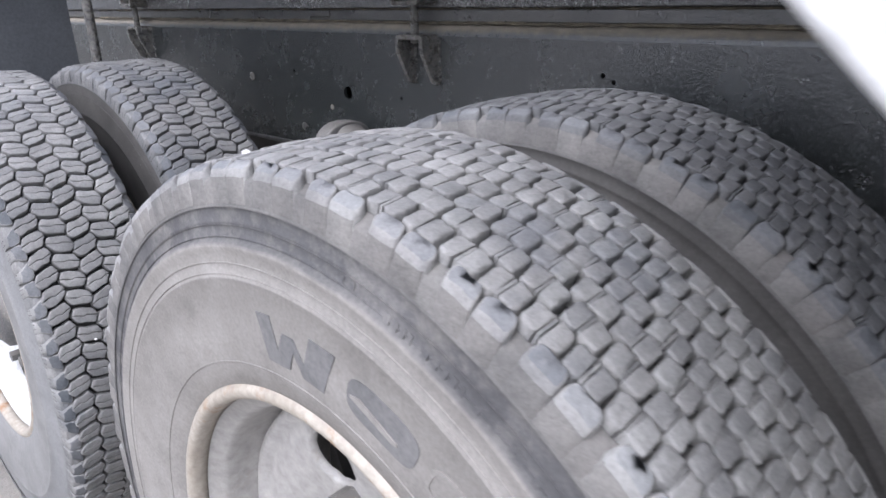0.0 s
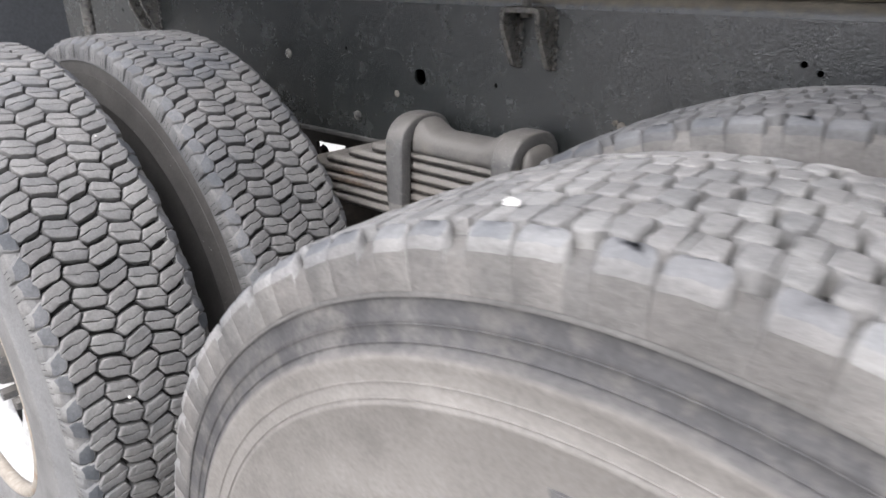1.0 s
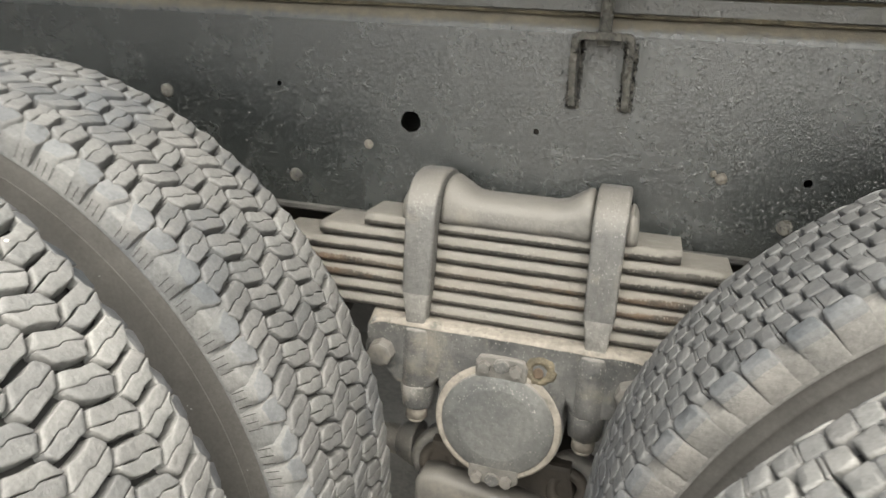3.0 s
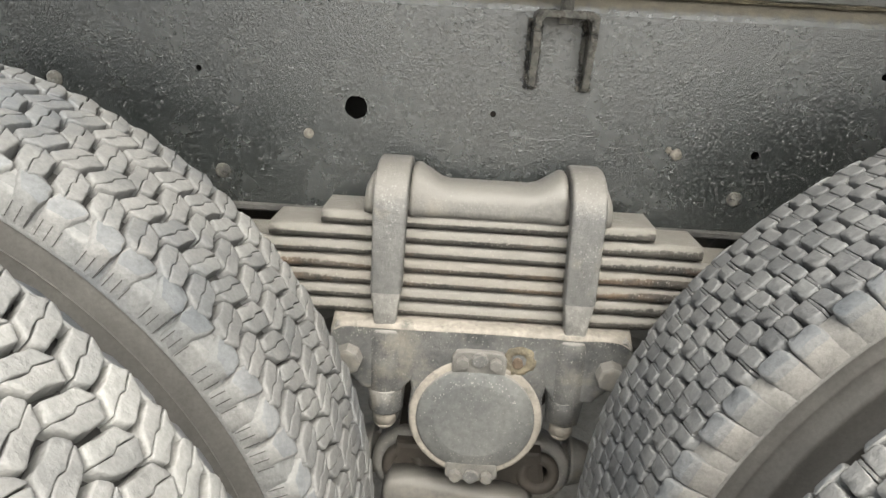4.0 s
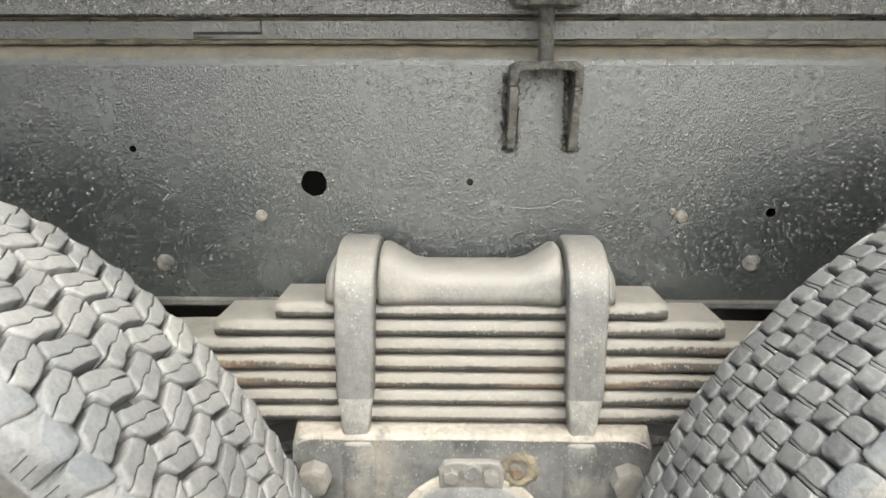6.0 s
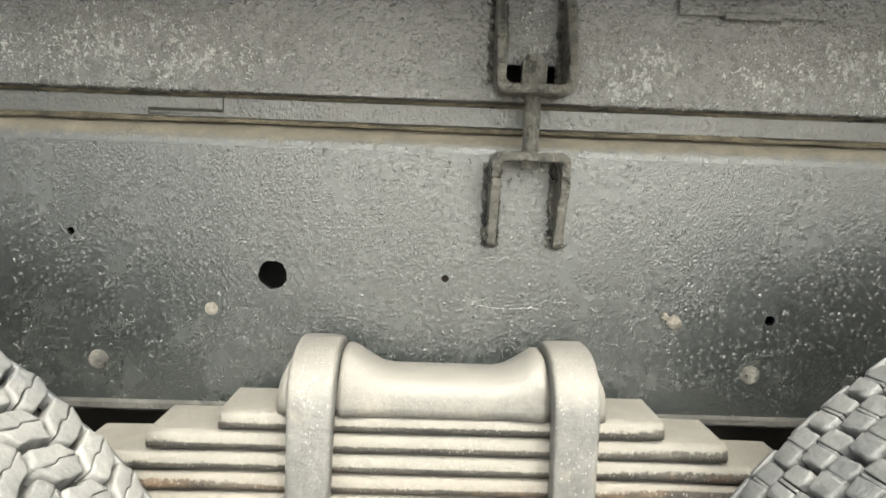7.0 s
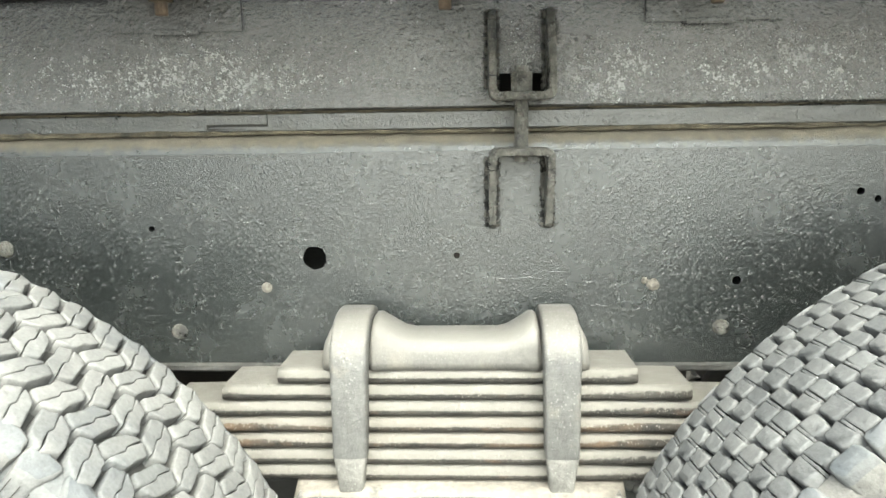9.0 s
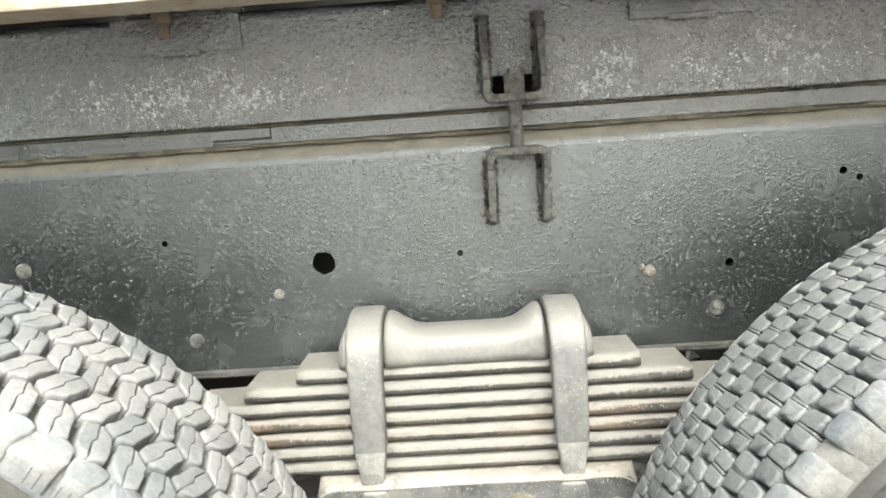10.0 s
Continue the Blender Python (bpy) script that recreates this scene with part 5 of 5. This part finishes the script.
def rim(parent, dish, paint):
    """Steel disc wheel: rolled lip, stepped barrel and a dished disc with hand holes."""
    lip = lathe([(-0.084, 0.2862), (-0.098, 0.2866), (-0.104, 0.288), (-0.1085, 0.2915), (-0.11, 0.297), (-0.1085, 0.302), (-0.105, 0.306), (-0.1, 0.3065), (-0.1, 0.2995), (-0.086, 0.291)], 96, close=True)
    part("lip", lip, RIM_LIP, parent, "cream rim lip with rust")
    prof = [(-0.086, 0.2858), (-0.082, 0.283), (-0.074, 0.268), (-0.066, 0.2635), (-0.045, 0.2635), (-0.03, 0.2605), (-0.012, 0.2525), (0.03, 0.2505), (0.085, 0.255), (0.095, 0.288), (0.1, 0.288), (0.092, 0.25), (0.03, 0.244), (-0.02, 0.25)]
    part("barrel", lathe(prof, 96), paint, parent)
    # disc with eight holes, built as a ring grid that leaves the holes open
    bm = bmesh.new()
    rs = [0.2585, 0.249, 0.24, 0.23, 0.215, 0.202, 0.19, 0.178, 0.166, 0.154, 0.142, 0.118]
    ys = [dish + 0.016, dish - 0.003, dish - 0.006, dish + 0.003, dish - 0.001, dish - 0.002, dish, dish + 0.002, dish + 0.005, dish + 0.009, dish + 0.012, dish + 0.013]
    n = 200
    rings = [[bm.verts.new((r * math.cos(2 * math.pi * k / n), y, r * math.sin(2 * math.pi * k / n))) for k in range(n)] for r, y in zip(rs, ys)]

    def in_hole(r, k):
        a = (k + 0.5) % (n / 5) - n / 10
        return math.hypot(a * 2 * math.pi / n * 0.18, r - 0.18) < 0.037

    for q in range(len(rs) - 1):
        for k in range(n):
            if not in_hole((rs[q] + rs[q + 1]) / 2, k):
                bm.faces.new((rings[q][k], rings[q][(k + 1) % n], rings[q + 1][(k + 1) % n], rings[q + 1][k])).smooth = True
    edge = [e for e in bm.edges if e.is_boundary and 0.138 < math.hypot(*(e.verts[0].co.xz)) < 0.23]
    for v in {v for e in edge for v in e.verts}:
        r, a = math.hypot(v.co.x, v.co.z), math.atan2(v.co.z, v.co.x)
        c = (round((a / (2 * math.pi) * 5) - 0.5) + 0.5) / 5 * 2 * math.pi
        du, dr = (a - c) * 0.18, r - 0.18
        s = 0.037 / max(1e-6, math.hypot(du, dr))
        du, dr = du * s, dr * s
        v.co.x, v.co.z = (0.18 + dr) * math.cos(c + du / 0.18), (0.18 + dr) * math.sin(c + du / 0.18)
    ext = bmesh.ops.extrude_edge_only(bm, edges=edge)
    for v in ext["geom"]:
        if isinstance(v, bmesh.types.BMVert):
            v.co.y += 0.011
    bmesh.ops.recalc_face_normals(bm, faces=bm.faces[:])
    bmesh.ops.rotate(bm, verts=bm.verts, cent=(0, 0, 0), matrix=Matrix.Rotation(radians(-11.5), 3, "Y"))
    disc = part("disc", bm, paint, parent)
    part("hub", lathe([(dish - 0.03, 0.0), (dish - 0.03, 0.07), (dish - 0.02, 0.085), (dish + 0.01, 0.09), (dish + 0.0125, 0.119)], 48), CASTING, parent)
    for k in range(10):
        a = 2 * math.pi * (k + 0.3) / 10
        part("wheel_nut", cylinder((0.13 * math.cos(a), dish - 0.016, 0.13 * math.sin(a)), (0.13 * math.cos(a), dish + 0.014, 0.13 * math.sin(a)), 0.0145, 6, bevel=0.0015), CASTING, parent)
    return disc


def wheel(label, at, turn, tread_mesh, tread_mat, side_mat, paint, dish, marks=False):
    w = thing("wheel", label, "wheel", at, group="dual wheels")
    w.rotation_euler = (0, radians(turn), 0)
    tyre = part("tyre", carcass(*((RA, HALF_A) if tread_mesh in (hex_mesh, hex_inner) else (RB, HALF_B))), [side_mat, GROOVE_DUSTY if tread_mesh is hex_inner else GROOVE_SHADE], w)
    t = new("tread", tread_mesh)
    t.parent = tyre
    size = (RA, HALF_A) if tread_mesh in (hex_mesh, hex_inner) else (RB, HALF_B)
    for side in (-1, 1):
        part("shoulder_dust", shoulder_dust(*size, side, 2.5 + side, 0.001 if size[0] == RA else 0.005), tread_mesh.materials[2], tyre, "pale dust packed between the shoulder lugs")
    r = new("rim")
    r.parent = w
    r.empty_display_size = 0.05
    rim(r, dish, paint)
    return w, tyre


def shoulder_dust(R, half, side, seed, deep):
    """Dust packed into the valleys between the shoulder lugs, as one uneven ring."""
    prof = [(half + 0.0029, R - 0.0450), (half + 0.0031, R - 0.0425), (half + 0.0012 - deep, R - 0.036), (half - 0.0016 - deep, R - 0.026), (half - 0.006 - deep, R - 0.0165), (half - 0.014, R - 0.0128)]
    bm = lathe([(side * v, r) for v, r in prof], 288)
    for v in bm.verts:
        r, a = math.hypot(v.co.x, v.co.z), math.atan2(v.co.z, v.co.x)
        k = noise.noise((v.co.x * 45, seed, v.co.z * 45)) + 0.5 * noise.noise((v.co.x * 140, seed + 3, v.co.z * 140))
        if r < R - 0.041:
            k = 0.0
        v.co.y += side * 0.0016 * k
        r += 0.0014 * k
        v.co.x, v.co.z = r * math.cos(a), r * math.sin(a)
    return bm


def tread_data(name, bm, mat, flank, scuff):
    me = bpy.data.meshes.new(name)
    bm.normal_update()
    bm.to_mesh(me)
    bm.free()
    me.materials.append(mat)
    me.materials.append(GROOVE_SHADE)
    me.materials.append(flank)
    me.materials.append(scuff)
    return me


hex_mesh = tread_data("tread", tread_hex(RA, HALF_A), TREAD_A, TREAD_A, SCUFF)
rib_mesh = tread_data("tread", tread_rib(RB, HALF_B), TREAD_B, FLANK, SCUFF_B)
# same square blocks in a darker tone for the inner right tyre
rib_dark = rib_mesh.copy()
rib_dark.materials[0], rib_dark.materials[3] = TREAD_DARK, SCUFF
# inner left tread, toned darker than the outer one
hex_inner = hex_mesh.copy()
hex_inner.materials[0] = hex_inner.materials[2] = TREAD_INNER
LX, LZ, RX, RZ = -0.667, 0.574, 0.688, 0.605
wheel("dusty outer truck wheel, six-sided tread blocks, white rim", (LX, -0.655, LZ), 1.26, hex_mesh, TREAD_A, SIDE_PALE, WHITE, -0.05)
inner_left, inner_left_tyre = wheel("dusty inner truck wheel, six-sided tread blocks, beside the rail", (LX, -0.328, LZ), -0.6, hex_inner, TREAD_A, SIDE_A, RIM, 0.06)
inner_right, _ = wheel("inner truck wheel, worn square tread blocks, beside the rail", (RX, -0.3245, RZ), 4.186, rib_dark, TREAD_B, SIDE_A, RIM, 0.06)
inner_right.scale = (1.007, 1.03, 1.007)
near, near_tyre = wheel("dusty outer truck wheel, worn square tread blocks, rusty rim", (RX, -0.664, RZ), 6.66, rib_mesh, TREAD_B, SIDE_B, RIM, -0.03)
TURN_NEAR = 6.66

# thin moulded rings on the near sidewall
for r in (0.4975, 0.478, 0.467, 0.4415, 0.43, 0.335):
    y = sidewall_y(r)
    ring = lathe([(y + 0.002, r - 0.0012), (y - 0.0009, r - 0.0003), (y - 0.0009, r + 0.0003), (y + 0.002, r + 0.0012)], 144)
    for f in ring.faces:
        f.smooth = False
    part("moulded_ring", ring, SIDE_B, near_tyre)

# and on the sidewall that faces the gap between the left duals
for r in (0.4885,):
    y = sidewall_y(r, RA, HALF_A)
    ring = lathe([(y + 0.002, r - 0.0014), (y - 0.0009, r - 0.0004), (y - 0.0009, r + 0.0004), (y + 0.002, r + 0.0014)], 144)
    for f in ring.faces:
        f.smooth = False
    part("moulded_ring", ring, SIDE_A, inner_left_tyre)
rng = random.Random(31)
for k in range(16):
    a, r = radians(rng.uniform(-5, 95)), rng.uniform(0.435, 0.515)
    bm = bmesh.new()
    bmesh.ops.create_icosphere(bm, subdivisions=1, radius=rng.uniform(0.0006, 0.0013))
    for v in bm.verts:
        v.co += Vector((r * math.cos(a), sidewall_y(r, RA, HALF_A), r * math.sin(a)))
    part("dried_mud_fleck", bm, SIDE_PALE, inner_left_tyre)

# raised marks on the near sidewall
W_SHAPE = [(95.8, 0.398), (92.6, 0.3985), (91.5, 0.366), (89.9, 0.386), (87.5, 0.386), (85.2, 0.366), (83.8, 0.3975), (78.7, 0.398), (81.0, 0.350), (85.7, 0.350), (87.6, 0.372), (89.2, 0.350), (94.6, 0.350)]
part("sidewall_mark", sidewall_polygon(bmesh.new(), W_SHAPE), LETTER, near_tyre, "dark raised zigzag mark")
rng = random.Random(6)


def ring_mark(a0, a1, r0, r1, t):
    """A rounded raised outline, open in the middle."""
    bm = bmesh.new()
    n = 40
    am, rm, da, dr = (a0 + a1) / 2, (r0 + r1) / 2, (a0 - a1) / 2, (r1 - r0) / 2
    loops = []
    for f, g, h in ((1, 1, -0.003), (1, 1, 0.0009), (1 - t / dr * 0.55, 1 - t / dr, 0.0009), (1 - t / dr * 0.55, 1 - t / dr, -0.003)):
        loop = []
        for k in range(n):
            x, y = math.cos(2 * math.pi * k / n), math.sin(2 * math.pi * k / n)
            x, y = math.copysign(abs(x) ** 0.6, x), math.copysign(abs(y) ** 0.6, y)
            a, r = radians(am + da * f * x + TURN_NEAR), rm + dr * g * y
            loop.append(bm.verts.new((r * math.cos(a), sidewall_y(r) - h, r * math.sin(a))))
        loops.append(loop)
    for p0, p1 in zip(loops, loops[1:]):
        for k in range(n):
            bm.faces.new((p0[k], p0[(k + 1) % n], p1[(k + 1) % n], p1[k]))
    bmesh.ops.recalc_face_normals(bm, faces=bm.faces[:])
    return bm


blob = []
for k in range(36):
    x, y = math.cos(2 * math.pi * k / 36), math.sin(2 * math.pi * k / 36)
    blob.append((69.4 + 6.6 * math.copysign(abs(x) ** 0.55, x), 0.375 + 0.021 * math.copysign(abs(y) ** 0.55, y)))
part("sidewall_mark", sidewall_polygon(bmesh.new(), blob, 0.0009), LETTER, near_tyre, "dark raised rounded mark")
part("sidewall_mark", sidewall_polygon(bmesh.new(), [(75.4, 0.374), (75.2, 0.3715), (67.0, 0.3655), (66.0, 0.3675), (66.2, 0.3705), (73.6, 0.3775)], 0.0016), SIDE_B, near_tyre, "pale raised bar")
part("sidewall_mark", ring_mark(60.8, 48.5, 0.354, 0.396, 0.0045), SIDE_B, near_tyre, "raised rounded outline")
part("sidewall_mark", ring_mark(45.5, 34.0, 0.354, 0.396, 0.0045), SIDE_B, near_tyre, "raised rounded outline")
part("sidewall_mark", ring_mark(78.6, 76.9, 0.4665, 0.4775, 0.001), SIDE_B, near_tyre, "small raised ring")
a = 72.5
while a > 40:
    wdt = rng.choice((0.5, 0.7, 0.8))
    part("small_mark", arc_shape(bmesh.new(), 0.4635, 0.4715, a, a - wdt, (sidewall_y(0.4635), sidewall_y(0.4715)), 0.0006, 2), SIDE_B, near_tyre)
    a -= wdt + rng.choice((0.4, 0.5, 1.4))

# grit caught in the treads
def grit(at, size, seed):
    bm = bmesh.new()
    bmesh.ops.create_icosphere(bm, subdivisions=2, radius=size)
    rng = random.Random(seed)
    for v in bm.verts:
        v.co = Vector((v.co.x * 1.3, v.co.y, v.co.z * 0.55)) * rng.uniform(0.75, 1.2)
    ob = part("pebble", bm, PEBBLE)
    ob.location = at
    return tagged(ob, "small pale pebble lying on the tyre tread", "pebble", group="pebbles on the tyres")


def on_tyre(x, z, radius, angle, y, lift=0.0):
    return (x + (radius + lift) * math.cos(radians(angle)), y, z + (radius + lift) * math.sin(radians(angle)))


grit(on_tyre(RX, RZ, RB, 101.3, -0.733, -0.001), 0.0045, 1)
grit(on_tyre(LX, LZ, RA, 10.5, -0.69), 0.0028, 2)
grit(on_tyre(LX, LZ, RA, 52.0, -0.585, -0.002), 0.0025, 3)

# wheels of the other side, behind the axles
far_group = "dual wheels of the other side"
for x, z, src in ((LX, LZ, inner_left), (RX, RZ, inner_right)):
    for y in (1.25, 1.58):
        c = copy_thing(src, Matrix.LocRotScale((x, y, z), Euler((0, 0, radians(180))), None))
        tagged(c, "dark truck wheel on the other side of the axle", "wheel", far_group)
